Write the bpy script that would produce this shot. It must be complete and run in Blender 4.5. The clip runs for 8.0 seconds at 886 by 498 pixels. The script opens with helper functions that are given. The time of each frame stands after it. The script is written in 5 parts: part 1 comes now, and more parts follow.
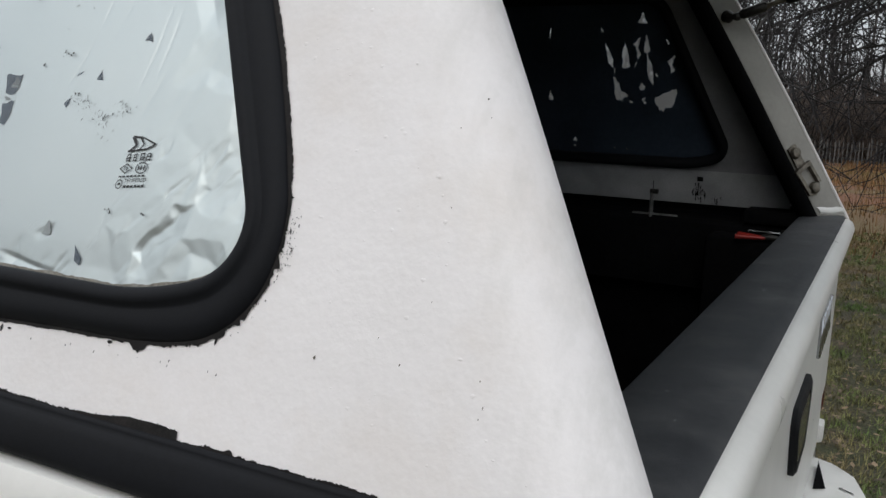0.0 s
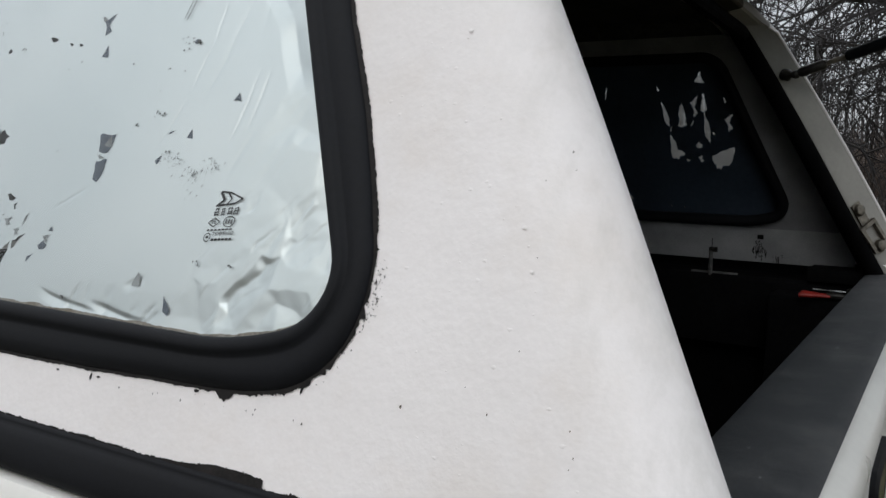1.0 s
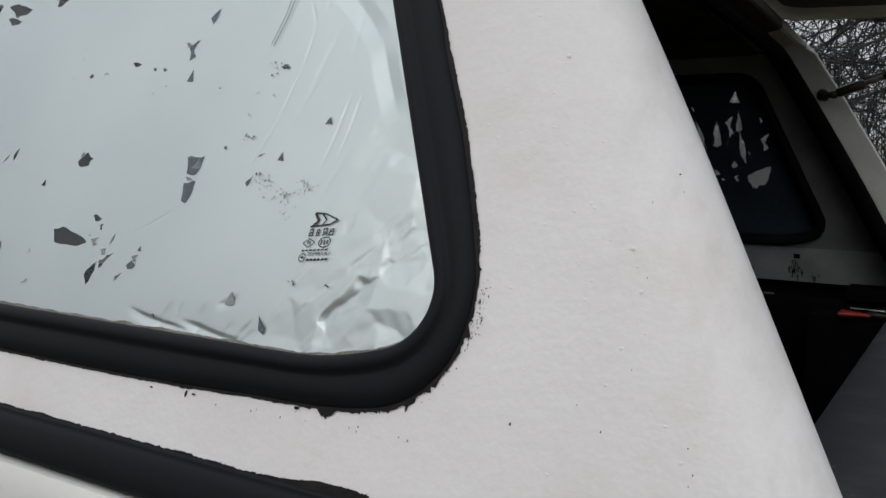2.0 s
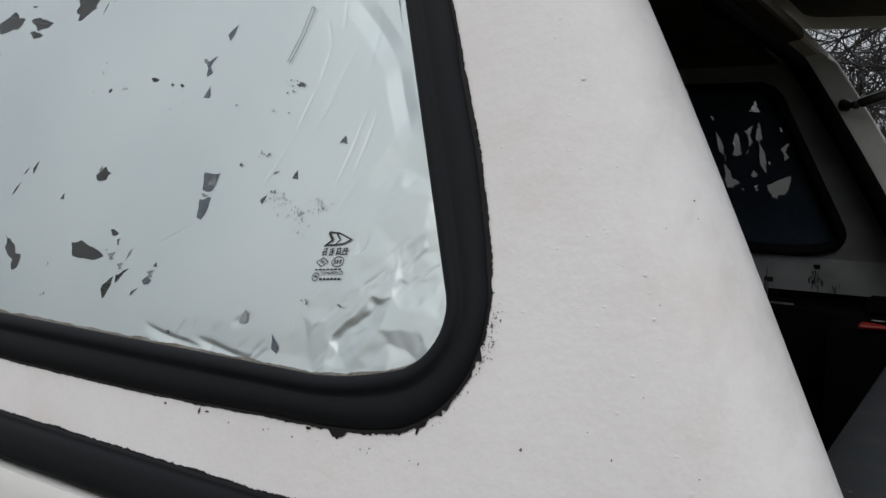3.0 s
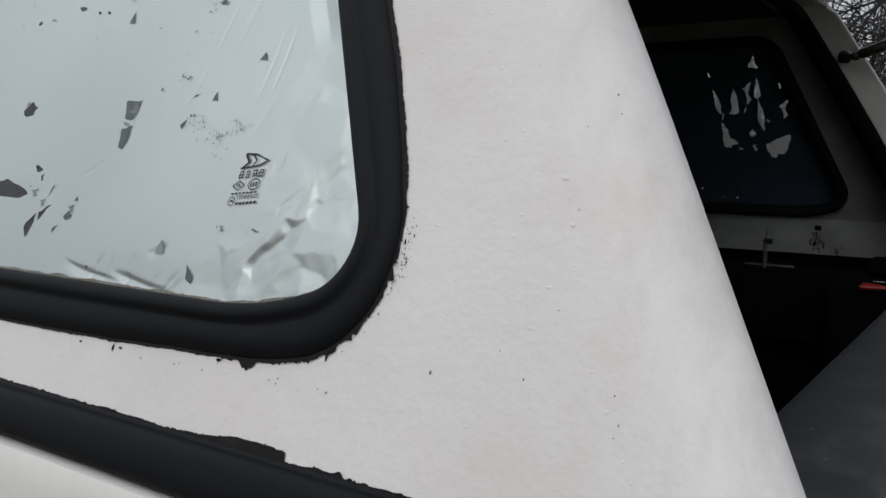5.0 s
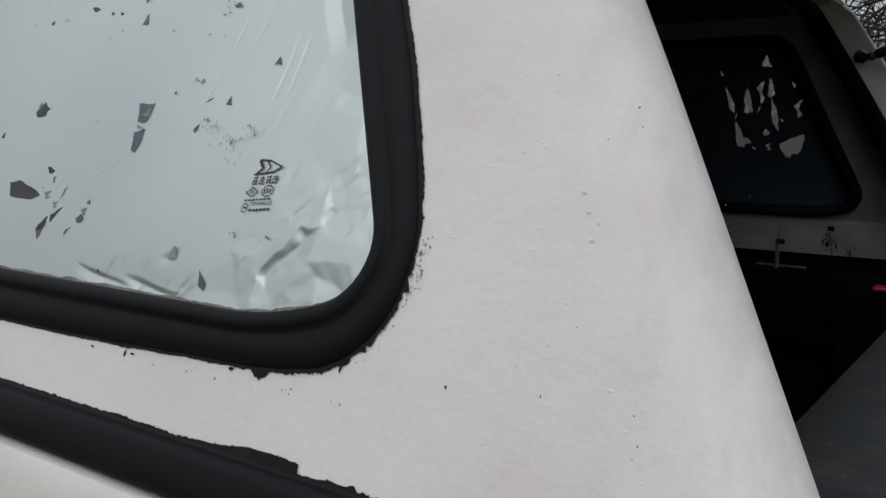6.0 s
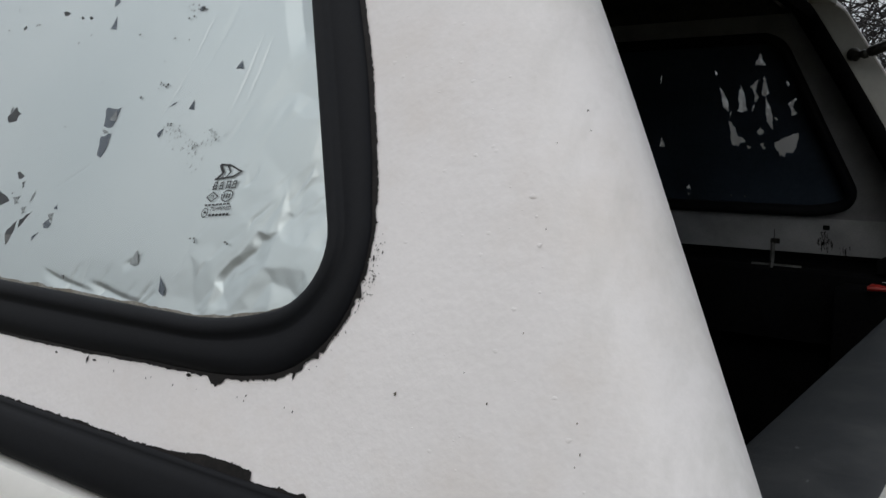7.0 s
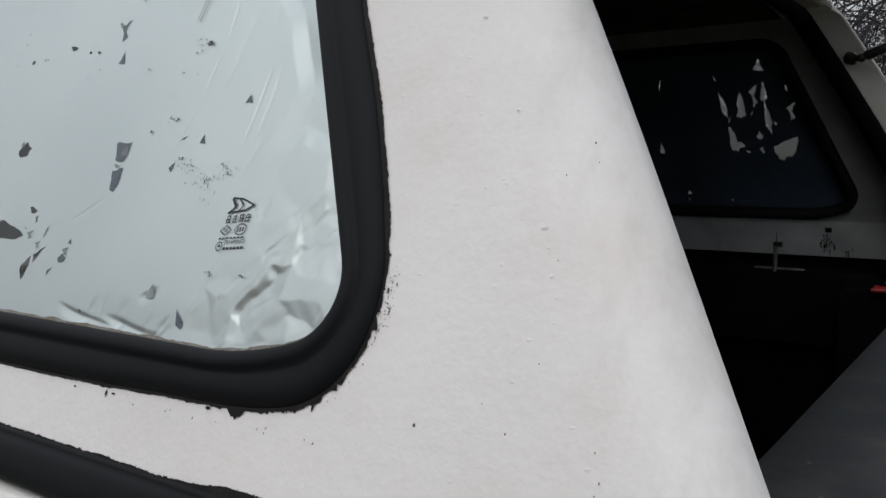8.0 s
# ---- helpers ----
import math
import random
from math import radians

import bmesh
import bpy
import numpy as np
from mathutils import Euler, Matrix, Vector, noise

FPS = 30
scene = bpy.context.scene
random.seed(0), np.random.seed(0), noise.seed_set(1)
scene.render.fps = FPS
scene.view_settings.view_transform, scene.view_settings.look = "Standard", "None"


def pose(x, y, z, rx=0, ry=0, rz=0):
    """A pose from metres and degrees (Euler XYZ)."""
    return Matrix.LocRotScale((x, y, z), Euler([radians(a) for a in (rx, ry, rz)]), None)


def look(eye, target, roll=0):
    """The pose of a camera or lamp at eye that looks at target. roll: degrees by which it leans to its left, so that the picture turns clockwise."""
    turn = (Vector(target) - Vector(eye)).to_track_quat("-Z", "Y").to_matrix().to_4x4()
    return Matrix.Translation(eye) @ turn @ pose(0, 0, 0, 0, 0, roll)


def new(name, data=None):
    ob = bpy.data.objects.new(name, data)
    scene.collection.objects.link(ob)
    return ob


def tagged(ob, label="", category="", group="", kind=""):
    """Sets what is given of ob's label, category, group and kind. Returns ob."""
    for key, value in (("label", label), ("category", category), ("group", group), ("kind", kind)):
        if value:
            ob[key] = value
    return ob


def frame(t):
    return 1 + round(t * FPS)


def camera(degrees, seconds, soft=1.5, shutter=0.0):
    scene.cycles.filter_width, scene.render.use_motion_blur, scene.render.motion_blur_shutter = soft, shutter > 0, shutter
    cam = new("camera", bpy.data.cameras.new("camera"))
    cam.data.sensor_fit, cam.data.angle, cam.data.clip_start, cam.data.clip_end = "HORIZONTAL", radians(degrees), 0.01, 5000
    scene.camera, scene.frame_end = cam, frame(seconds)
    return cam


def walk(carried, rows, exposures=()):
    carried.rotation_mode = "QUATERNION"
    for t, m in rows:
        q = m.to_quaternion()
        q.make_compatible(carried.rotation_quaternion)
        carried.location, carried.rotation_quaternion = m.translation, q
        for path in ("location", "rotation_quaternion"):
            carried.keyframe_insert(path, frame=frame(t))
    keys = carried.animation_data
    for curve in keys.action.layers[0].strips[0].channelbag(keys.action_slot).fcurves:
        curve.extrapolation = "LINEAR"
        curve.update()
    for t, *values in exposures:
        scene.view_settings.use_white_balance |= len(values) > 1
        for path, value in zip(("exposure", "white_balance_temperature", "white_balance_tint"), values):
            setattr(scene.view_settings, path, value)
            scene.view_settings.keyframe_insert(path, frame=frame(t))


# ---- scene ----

from mathutils.geometry import delaunay_2d_cdt

# ---------------------------------------------------------------- camera
cam = camera(55.16, 8.0)
PATH = [
    (0, (0.0011, -0.0101, 1.4523), (-0.9125, 1.7367, 1.1144), 1.95),
    (0.3, (-0.0039, -0.0083, 1.4403), (-0.9118, 1.7435, 1.1130), 2.14),
    (0.5, (0.0003, -0.0112, 1.4401), (-0.9444, 1.7282, 1.1531), 2.01),
    (0.7, (0.0010, -0.0127, 1.4417), (-0.9933, 1.7059, 1.2016), 1.86),
    (1, (-0.0120, -0.0253, 1.4477), (-1.0360, 1.6809, 1.2473), 1.58),
    (1.3, (-0.0225, -0.0388, 1.4510), (-1.0521, 1.6663, 1.2696), 1.47),
    (1.5, (-0.0287, -0.0486, 1.4506), (-1.0665, 1.6527, 1.2813), 1.48),
    (1.8, (-0.0389, -0.0541, 1.4512), (-1.0861, 1.6423, 1.2911), 1.46),
    (2, (-0.0491, -0.0597, 1.4481), (-1.1003, 1.6345, 1.2911), 1.50),
    (2.2, (-0.0560, -0.0622, 1.4526), (-1.1104, 1.6302, 1.2975), 1.63),
    (3.3, (-0.0409, -0.0503, 1.4666), (-1.1473, 1.6097, 1.3242), 1.57),
    (3.5, (-0.0364, -0.0446, 1.4802), (-1.1494, 1.6131, 1.3656), 1.32),
    (3.7, (-0.0317, -0.0414, 1.4708), (-1.1478, 1.6132, 1.3421), 1.13),
    (4, (-0.0210, -0.0311, 1.4472), (-1.1417, 1.6193, 1.3054), 1.24),
    (4.2, (-0.0129, -0.0099, 1.4250), (-1.1236, 1.6443, 1.2528), 1.44),
    (4.5, (-0.0093, 0.0054, 1.4216), (-1.1149, 1.6617, 1.2370), 1.25),
    (4.7, (-0.0135, 0.0036, 1.4197), (-1.1246, 1.6560, 1.2320), 1.20),
    (5.8, (-0.0299, 0.0057, 1.4287), (-1.1597, 1.6430, 1.2221), 1.39),
    (6, (-0.0281, 0.0063, 1.4298), (-1.1598, 1.6419, 1.2191), 1.63),
    (6.5, (-0.0161, 0.0090, 1.4353), (-1.1594, 1.6369, 1.2282), 1.58),
    (6.8, (-0.0139, 0.0205, 1.4311), (-1.1570, 1.6481, 1.2211), 1.41),
    (7, (-0.0088, 0.0249, 1.4326), (-1.1538, 1.6510, 1.2210), 1.29),
    (7.5, (-0.0043, 0.0272, 1.4403), (-1.1449, 1.6571, 1.2348), 0.50),
    (7.7, (-0.0068, 0.0219, 1.4429), (-1.1502, 1.6504, 1.2414), 0.21),
    (8, (-0.0102, 0.0165, 1.4455), (-1.1583, 1.6423, 1.2484), -0.25),
]
EXPOSURES = [(0, 0.27), (0.3, 0.36), (0.7, 0.34), (1.0, 0.24), (1.5, 0.09), (2.0, -0.02), (2.2, -0.06), (3.3, -0.12), (3.5, -0.14), (4.0, -0.11), (4.5, -0.02), (5.8, -0.11), (6.0, -0.15), (6.5, -0.18), (7.0, -0.08), (7.5, 0.01), (8, 0.06)]
walk(cam, [(t, look(eye, target, roll)) for t, eye, target, roll in PATH], EXPOSURES)

# ---------------------------------------------------------------- sky and light
world = bpy.data.worlds.new("overcast_sky")
scene.world = world
world.use_nodes = True
wn, wl = world.node_tree.nodes, world.node_tree.links
sky = wn.new("ShaderNodeTexSky")
sky.sky_type, sky.sun_disc = "NISHITA", False
sky.sun_elevation, sky.sun_rotation = radians(38), radians(200)
sky.air_density, sky.dust_density = 1.0, 3.0
cloud = wn.new("ShaderNodeTexNoise")
cloud.inputs["Scale"].default_value, cloud.inputs["Detail"].default_value = 2.2, 4.0
ramp = wn.new("ShaderNodeValToRGB")
ramp.color_ramp.elements[0].position, ramp.color_ramp.elements[0].color = 0.3, (7.2, 7.65, 8.15, 1)
ramp.color_ramp.elements[1].position, ramp.color_ramp.elements[1].color = 0.75, (9.4, 9.72, 9.98, 1)
mix = wn.new("ShaderNodeMix")
mix.data_type = "RGBA"
mix.inputs["Factor"].default_value = 0.85
wl.new(cloud.outputs["Fac"], ramp.inputs["Fac"])
wl.new(sky.outputs["Color"], mix.inputs["A"])
wl.new(ramp.outputs["Color"], mix.inputs["B"])
# an overcast sky is brighter overhead than towards the horizon
way, split_xyz, rise, grade = wn.new("ShaderNodeTexCoord"), wn.new("ShaderNodeSeparateXYZ"), wn.new("ShaderNodeMapRange"), wn.new("ShaderNodeMix")
rise.inputs["To Min"].default_value, rise.inputs["To Max"].default_value = 0.46, 1.40
grade.data_type, grade.blend_type = "RGBA", "MULTIPLY"
grade.inputs["Factor"].default_value = 1.0
wl.new(way.outputs["Generated"], split_xyz.inputs["Vector"])
wl.new(split_xyz.outputs["Z"], rise.inputs["Value"])
wl.new(mix.outputs["Result"], grade.inputs["A"])
wl.new(rise.outputs["Result"], grade.inputs["B"])
wl.new(grade.outputs["Result"], wn["Background"].inputs["Color"])
wn["Background"].inputs["Strength"].default_value = 0.115
sun = new("sun", bpy.data.lights.new("sun", "SUN"))
sun.data.energy, sun.data.angle, sun.data.color = 0.35, radians(30), (1.0, 0.97, 0.93)
sun.matrix_world = look((2, -8, 8), (0, 0, 0.5))

# ---------------------------------------------------------------- materials


def material(name, color, rough=0.5, metal=0.0, vary=0.08, scale=6.0, fine=0.04, fine_scale=120.0, bump=0.0, bump_scale=200.0, spec=0.5, tint=None, per_object=0.0, per_island=0.0, dist=0.002):
    """A surface with slow and fine changes of colour, gloss and relief, in metres."""
    m = bpy.data.materials.new(name)
    m.use_nodes = True
    n, l = m.node_tree.nodes, m.node_tree.links
    b = n["Principled BSDF"]
    pos = n.new("ShaderNodeTexCoord")
    big, small = n.new("ShaderNodeTexNoise"), n.new("ShaderNodeTexNoise")
    big.inputs["Scale"].default_value, big.inputs["Detail"].default_value = scale, 5.0
    small.inputs["Scale"].default_value, small.inputs["Detail"].default_value = fine_scale, 3.0
    l.new(pos.outputs["Object"], big.inputs["Vector"])
    l.new(pos.outputs["Object"], small.inputs["Vector"])
    other = tint or tuple(c * (1 - 2.2 * vary) for c in color)
    r1 = n.new("ShaderNodeValToRGB")
    r1.color_ramp.elements[0].position, r1.color_ramp.elements[1].position = 0.35, 0.68
    r1.color_ramp.elements[0].color, r1.color_ramp.elements[1].color = (*other, 1), (*color, 1)
    l.new(big.outputs["Fac"], r1.inputs["Fac"])
    mul = n.new("ShaderNodeMix")
    mul.data_type, mul.blend_type = "RGBA", "MULTIPLY"
    mul.inputs["Factor"].default_value = 1.0
    r2 = n.new("ShaderNodeMapRange")
    r2.inputs["From Min"].default_value, r2.inputs["From Max"].default_value = 0.3, 0.7
    r2.inputs["To Min"].default_value, r2.inputs["To Max"].default_value = 1 - 2 * fine, 1.0
    l.new(small.outputs["Fac"], r2.inputs["Value"])
    l.new(r1.outputs["Color"], mul.inputs["A"])
    l.new(r2.outputs["Result"], mul.inputs["B"])
    last = mul.outputs["Result"]
    if per_object or per_island:
        src = n.new("ShaderNodeObjectInfo").outputs["Random"] if per_object else n.new("ShaderNodeNewGeometry").outputs["Random Per Island"]
        amount = per_object or per_island
        r3 = n.new("ShaderNodeMapRange")
        r3.inputs["To Min"].default_value, r3.inputs["To Max"].default_value = 1 - amount, 1 + amount
        l.new(src, r3.inputs["Value"])
        mul2 = n.new("ShaderNodeMix")
        mul2.data_type, mul2.blend_type = "RGBA", "MULTIPLY"
        mul2.inputs["Factor"].default_value = 1.0
        l.new(last, mul2.inputs["A"])
        l.new(r3.outputs["Result"], mul2.inputs["B"])
        last = mul2.outputs["Result"]
    l.new(last, b.inputs["Base Color"])
    r4 = n.new("ShaderNodeMapRange")
    r4.inputs["To Min"].default_value, r4.inputs["To Max"].default_value = max(rough - 0.08, 0.02), min(rough + 0.08, 1)
    l.new(big.outputs["Fac"], r4.inputs["Value"])
    l.new(r4.outputs["Result"], b.inputs["Roughness"])
    b.inputs["Metallic"].default_value = metal
    b.inputs["Specular IOR Level"].default_value = spec
    if bump:
        bn = n.new("ShaderNodeTexNoise")
        bn.inputs["Scale"].default_value, bn.inputs["Detail"].default_value = bump_scale, 3.0
        l.new(pos.outputs["Object"], bn.inputs["Vector"])
        bp = n.new("ShaderNodeBump")
        bp.inputs["Strength"].default_value, bp.inputs["Distance"].default_value = bump, dist
        l.new(bn.outputs["Fac"], bp.inputs["Height"])
        l.new(bp.outputs["Normal"], b.inputs["Normal"])
    return m


def pane(name, color, gloss=0.03, dusty=0.0):
    """Clear thin glass: straight through, with a mirror sheen by Fresnel."""
    m = bpy.data.materials.new(name)
    m.use_nodes = True
    n, l = m.node_tree.nodes, m.node_tree.links
    n.remove(n["Principled BSDF"])
    clear, shine, both = n.new("ShaderNodeBsdfTransparent"), n.new("ShaderNodeBsdfGlossy"), n.new("ShaderNodeMixShader")
    clear.inputs["Color"].default_value = (*color, 1)
    shine.inputs["Roughness"].default_value = gloss
    # Schlick's curve: 0.04 head on, rising at grazing angles
    lay, power, curve = n.new("ShaderNodeLayerWeight"), n.new("ShaderNodeMath"), n.new("ShaderNodeMapRange")
    lay.inputs["Blend"].default_value = 0.5
    power.operation = "POWER"
    power.inputs[1].default_value = 5.0
    curve.inputs["To Min"].default_value, curve.inputs["To Max"].default_value = 0.05, 1.0
    l.new(lay.outputs["Facing"], power.inputs[0])
    l.new(power.outputs["Value"], curve.inputs["Value"])
    l.new(curve.outputs["Result"], both.inputs["Fac"])
    l.new(clear.outputs["BSDF"], both.inputs[1])
    l.new(shine.outputs["BSDF"], both.inputs[2])
    # a thin veil of dust
    dust, veil = n.new("ShaderNodeBsdfDiffuse"), n.new("ShaderNodeMixShader")
    dust.inputs["Color"].default_value = (0.6, 0.6, 0.58, 1)
    lit, film_ = n.new("ShaderNodeBsdfTranslucent"), n.new("ShaderNodeMixShader")
    lit.inputs["Color"].default_value = (0.62, 0.62, 0.60, 1)
    film_.inputs["Fac"].default_value = 0.5
    l.new(dust.outputs["BSDF"], film_.inputs[1])
    l.new(lit.outputs["BSDF"], film_.inputs[2])
    veil.inputs["Fac"].default_value = dusty
    l.new(both.outputs["Shader"], veil.inputs[1])
    l.new(film_.outputs["Shader"], veil.inputs[2])
    l.new(veil.outputs["Shader"], n["Material Output"].inputs["Surface"])
    return m


WHITE = material("white_rolled_paint", (0.825, 0.793, 0.787), 0.42, vary=0.025, scale=9, fine=0.015, fine_scale=300, bump=0.14, bump_scale=380, dist=0.0006, tint=(0.775, 0.742, 0.732))
def stained(m, color, amount, scale, low=0.52, high=0.74):
    """Faint blotches of another tone, and a slower relief, over a painted surface."""
    n, l = m.node_tree.nodes, m.node_tree.links
    b = n["Principled BSDF"]
    pos, spots, ramp2, mx = n.new("ShaderNodeTexCoord"), n.new("ShaderNodeTexNoise"), n.new("ShaderNodeValToRGB"), n.new("ShaderNodeMix")
    spots.inputs["Scale"].default_value, spots.inputs["Detail"].default_value, spots.inputs["Roughness"].default_value = scale, 8.0, 0.62
    ramp2.color_ramp.elements[0].position, ramp2.color_ramp.elements[1].position = low, high
    ramp2.color_ramp.elements[1].color = (amount, amount, amount, 1)
    mx.data_type = "RGBA"
    l.new(pos.outputs["Object"], spots.inputs["Vector"])
    l.new(spots.outputs["Fac"], ramp2.inputs["Fac"])
    l.new(ramp2.outputs["Color"], mx.inputs["Factor"])
    l.new(b.inputs["Base Color"].links[0].from_socket, mx.inputs["A"])
    mx.inputs["B"].default_value = (*color, 1)
    l.new(mx.outputs["Result"], b.inputs["Base Color"])
    slow, relief = n.new("ShaderNodeTexNoise"), n.new("ShaderNodeBump")
    slow.inputs["Scale"].default_value, slow.inputs["Detail"].default_value = 48.0, 4.0
    relief.inputs["Strength"].default_value, relief.inputs["Distance"].default_value = 0.40, 0.0018
    l.new(pos.outputs["Object"], slow.inputs["Vector"])
    l.new(slow.outputs["Fac"], relief.inputs["Height"])
    l.new(b.inputs["Normal"].links[0].from_socket, relief.inputs["Normal"])
    l.new(relief.outputs["Normal"], b.inputs["Normal"])
    return m


stained(WHITE, (0.69, 0.63, 0.585), 0.5, 13.0, 0.50, 0.74)


def handled(m):
    """Grey streaks of dirt and wear along the rear edge."""
    n, l = m.node_tree.nodes, m.node_tree.links
    b = n["Principled BSDF"]
    pos, sep, put, streak = n.new("ShaderNodeTexCoord"), n.new("ShaderNodeSeparateXYZ"), n.new("ShaderNodeMapping"), n.new("ShaderNodeTexNoise")
    along, reach, ramp3, both, mx = n.new("ShaderNodeMath"), n.new("ShaderNodeMapRange"), n.new("ShaderNodeMapRange"), n.new("ShaderNodeMath"), n.new("ShaderNodeMix")
    put.inputs["Scale"].default_value = (60, 40, 11)
    streak.inputs["Scale"].default_value, streak.inputs["Detail"].default_value, streak.inputs["Roughness"].default_value = 1.0, 6.0, 0.65
    along.operation, both.operation = "MULTIPLY_ADD", "MULTIPLY"
    along.inputs[1].default_value = 0.46
    l.new(pos.outputs["Object"], sep.inputs["Vector"])
    l.new(pos.outputs["Object"], put.inputs["Vector"])
    l.new(put.outputs["Vector"], streak.inputs["Vector"])
    l.new(sep.outputs["Z"], along.inputs[0])
    l.new(sep.outputs["X"], along.inputs[2])
    reach.inputs["From Min"].default_value, reach.inputs["From Max"].default_value = 0.450, 0.535
    ramp3.inputs["From Min"].default_value, ramp3.inputs["From Max"].default_value = 0.45, 0.80
    ramp3.inputs["To Max"].default_value = 0.75
    l.new(along.outputs["Value"], reach.inputs["Value"])
    l.new(streak.outputs["Fac"], ramp3.inputs["Value"])
    l.new(reach.outputs["Result"], both.inputs[0])
    l.new(ramp3.outputs["Result"], both.inputs[1])
    mx.data_type = "RGBA"
    l.new(both.outputs["Value"], mx.inputs["Factor"])
    l.new(b.inputs["Base Color"].links[0].from_socket, mx.inputs["A"])
    mx.inputs["B"].default_value = (0.47, 0.455, 0.42, 1)
    l.new(mx.outputs["Result"], b.inputs["Base Color"])


handled(WHITE)
BODY = material("white_body_paint", (0.765, 0.75, 0.715), 0.3, vary=0.06, scale=9, fine=0.015, bump=0.05, bump_scale=300)
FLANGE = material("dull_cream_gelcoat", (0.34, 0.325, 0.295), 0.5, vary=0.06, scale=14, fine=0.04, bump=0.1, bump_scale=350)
RUBBER = material("black_painted_rubber", (0.0068, 0.0076, 0.0100), 0.62, vary=0.12, scale=20, fine=0.12, fine_scale=260, bump=0.05, bump_scale=700, spec=0.18)
FOAM = material("black_foam_rubber", (0.0045, 0.0045, 0.005), 0.9, vary=0.2, scale=20, fine=0.2, bump=0.2, bump_scale=500, spec=0.05)
SMEAR = material("black_paint_smear", (0.0085, 0.0075, 0.0075), 0.6, vary=0.2, scale=90, fine=0.3, fine_scale=700, bump=0.12, bump_scale=420, dist=0.001, spec=0.22, tint=(0.019, 0.016, 0.015))
CAPM = material("black_textured_plastic", (0.027, 0.028, 0.031), 0.60, spec=0.36, vary=0.12, scale=12, fine=0.14, fine_scale=420, bump=0.35, bump_scale=1000, tint=(0.020, 0.021, 0.024))
stained(CAPM, (0.085, 0.084, 0.083), 0.5, 16.0, 0.48, 0.74)
MARK = material("rubbed_grey_print", (0.10, 0.105, 0.105), 0.6)
PADDLE = material("glossy_grey_plastic", (0.035, 0.036, 0.036), 0.18, vary=0.1, scale=40)
GALV = material("dull_galvanised_bar", (0.13, 0.128, 0.122), 0.6, vary=0.25, scale=60, fine=0.15)
LINER = material("grey_rough_fibreglass", (0.47, 0.47, 0.475), 0.7, vary=0.12, scale=18, fine=0.07, fine_scale=380, bump=0.5, bump_scale=500)
# same inner skin as LINER, with the shade higher up put into its colour
SHADED_SKIN = material("grey_skin_with_shade", (0.30, 0.30, 0.305), 0.75, vary=0.12, scale=16, fine=0.06, fine_scale=300, bump=0.3, bump_scale=400)
BED = material("black_bed_liner", (0.007, 0.007, 0.0078), 0.9, spec=0.06, vary=0.2, scale=14, fine=0.2, bump=0.3, bump_scale=400)
SILVER = material("silver_window_film", (0.648, 0.675, 0.681), 0.37, metal=0.82, vary=0.05, scale=7.0, fine=0.0, tint=(0.588, 0.622, 0.630))
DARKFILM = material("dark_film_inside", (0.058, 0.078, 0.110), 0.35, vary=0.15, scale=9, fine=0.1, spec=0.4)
# the unlit look below the roof is put into this dark tone
SHADED_ROOF = material("rough_roof_in_shade", (0.09, 0.085, 0.08), 0.9, vary=0.2, scale=14, fine=0.2, spec=0.1, bump=0.4, bump_scale=400)
# dimness under the open hatch, put into the tan of the roof's edge
DIM_EDGE = material("roof_edge_in_shade", (0.075, 0.062, 0.045), 0.65, vary=0.15, scale=12, fine=0.08, bump=0.1, spec=0.3)
# upper run of the flange, its colour darkened for the shade below the hatch
SHADED_HEADER = material("header_shade_brown", (0.036, 0.029, 0.020), 0.7, vary=0.15, scale=12, fine=0.1, bump=0.1, spec=0.2)
GLASS = pane("clear_glass", (0.96, 0.985, 0.98), 0.03, 0.04)
TINT = pane("grey_glass", (0.58, 0.64, 0.66), 0.03, 0.09)
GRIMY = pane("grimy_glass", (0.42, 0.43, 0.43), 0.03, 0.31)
PRINT = material("black_glass_print", (0.02, 0.02, 0.022), 0.5)
STEEL = material("worn_zinc_steel", (0.27, 0.24, 0.195), 0.42, metal=0.8, vary=0.25, scale=70, fine=0.2, bump=0.2, bump_scale=400)
DARKSTEEL = material("dark_oily_steel", (0.06, 0.055, 0.05), 0.45, metal=0.6, vary=0.3, scale=60, fine=0.2)
RED = material("red_plastic_grip", (0.40, 0.03, 0.022), 0.4, vary=0.15, scale=40)
CHROME = material("chromed_badge", (0.55, 0.56, 0.58), 0.18, metal=1.0, vary=0.1, scale=40)
LAMPRED = material("dark_red_lens", (0.10, 0.012, 0.01), 0.15, vary=0.1, scale=30)
TYRE = material("tyre_rubber", (0.02, 0.02, 0.02), 0.8, vary=0.2, scale=15, bump=0.3, bump_scale=200)
BARK = material("grey_brown_bark", (0.042, 0.036, 0.033), 0.9, vary=0.3, scale=7, fine=0.25, fine_scale=90, bump=0.6, bump_scale=60, dist=0.01)
TWIG = material("dark_twigs", (0.022, 0.019, 0.020), 0.85, vary=0.25, scale=3, fine=0.1)
FAR_WOOD = material("hazy_grey_woods", (0.062, 0.056, 0.057), 0.9, vary=0.25, scale=0.4, fine=0.1, fine_scale=5, tint=(0.038, 0.033, 0.032), per_island=0.3)
PICKET = material("weathered_picket_wood", (0.115, 0.110, 0.105), 0.85, vary=0.2, scale=5, fine=0.15, fine_scale=60, per_object=0.3)
BLADE = material("mown_grass", (0.090, 0.155, 0.032), 0.8, vary=0.3, scale=2.2, fine=0.1, tint=(0.21, 0.165, 0.075), per_island=0.65)
STRAW = material("dry_orange_grass", (0.19, 0.078, 0.028), 0.9, vary=0.3, scale=0.8, fine=0.1, tint=(0.15, 0.105, 0.036), per_island=0.4)
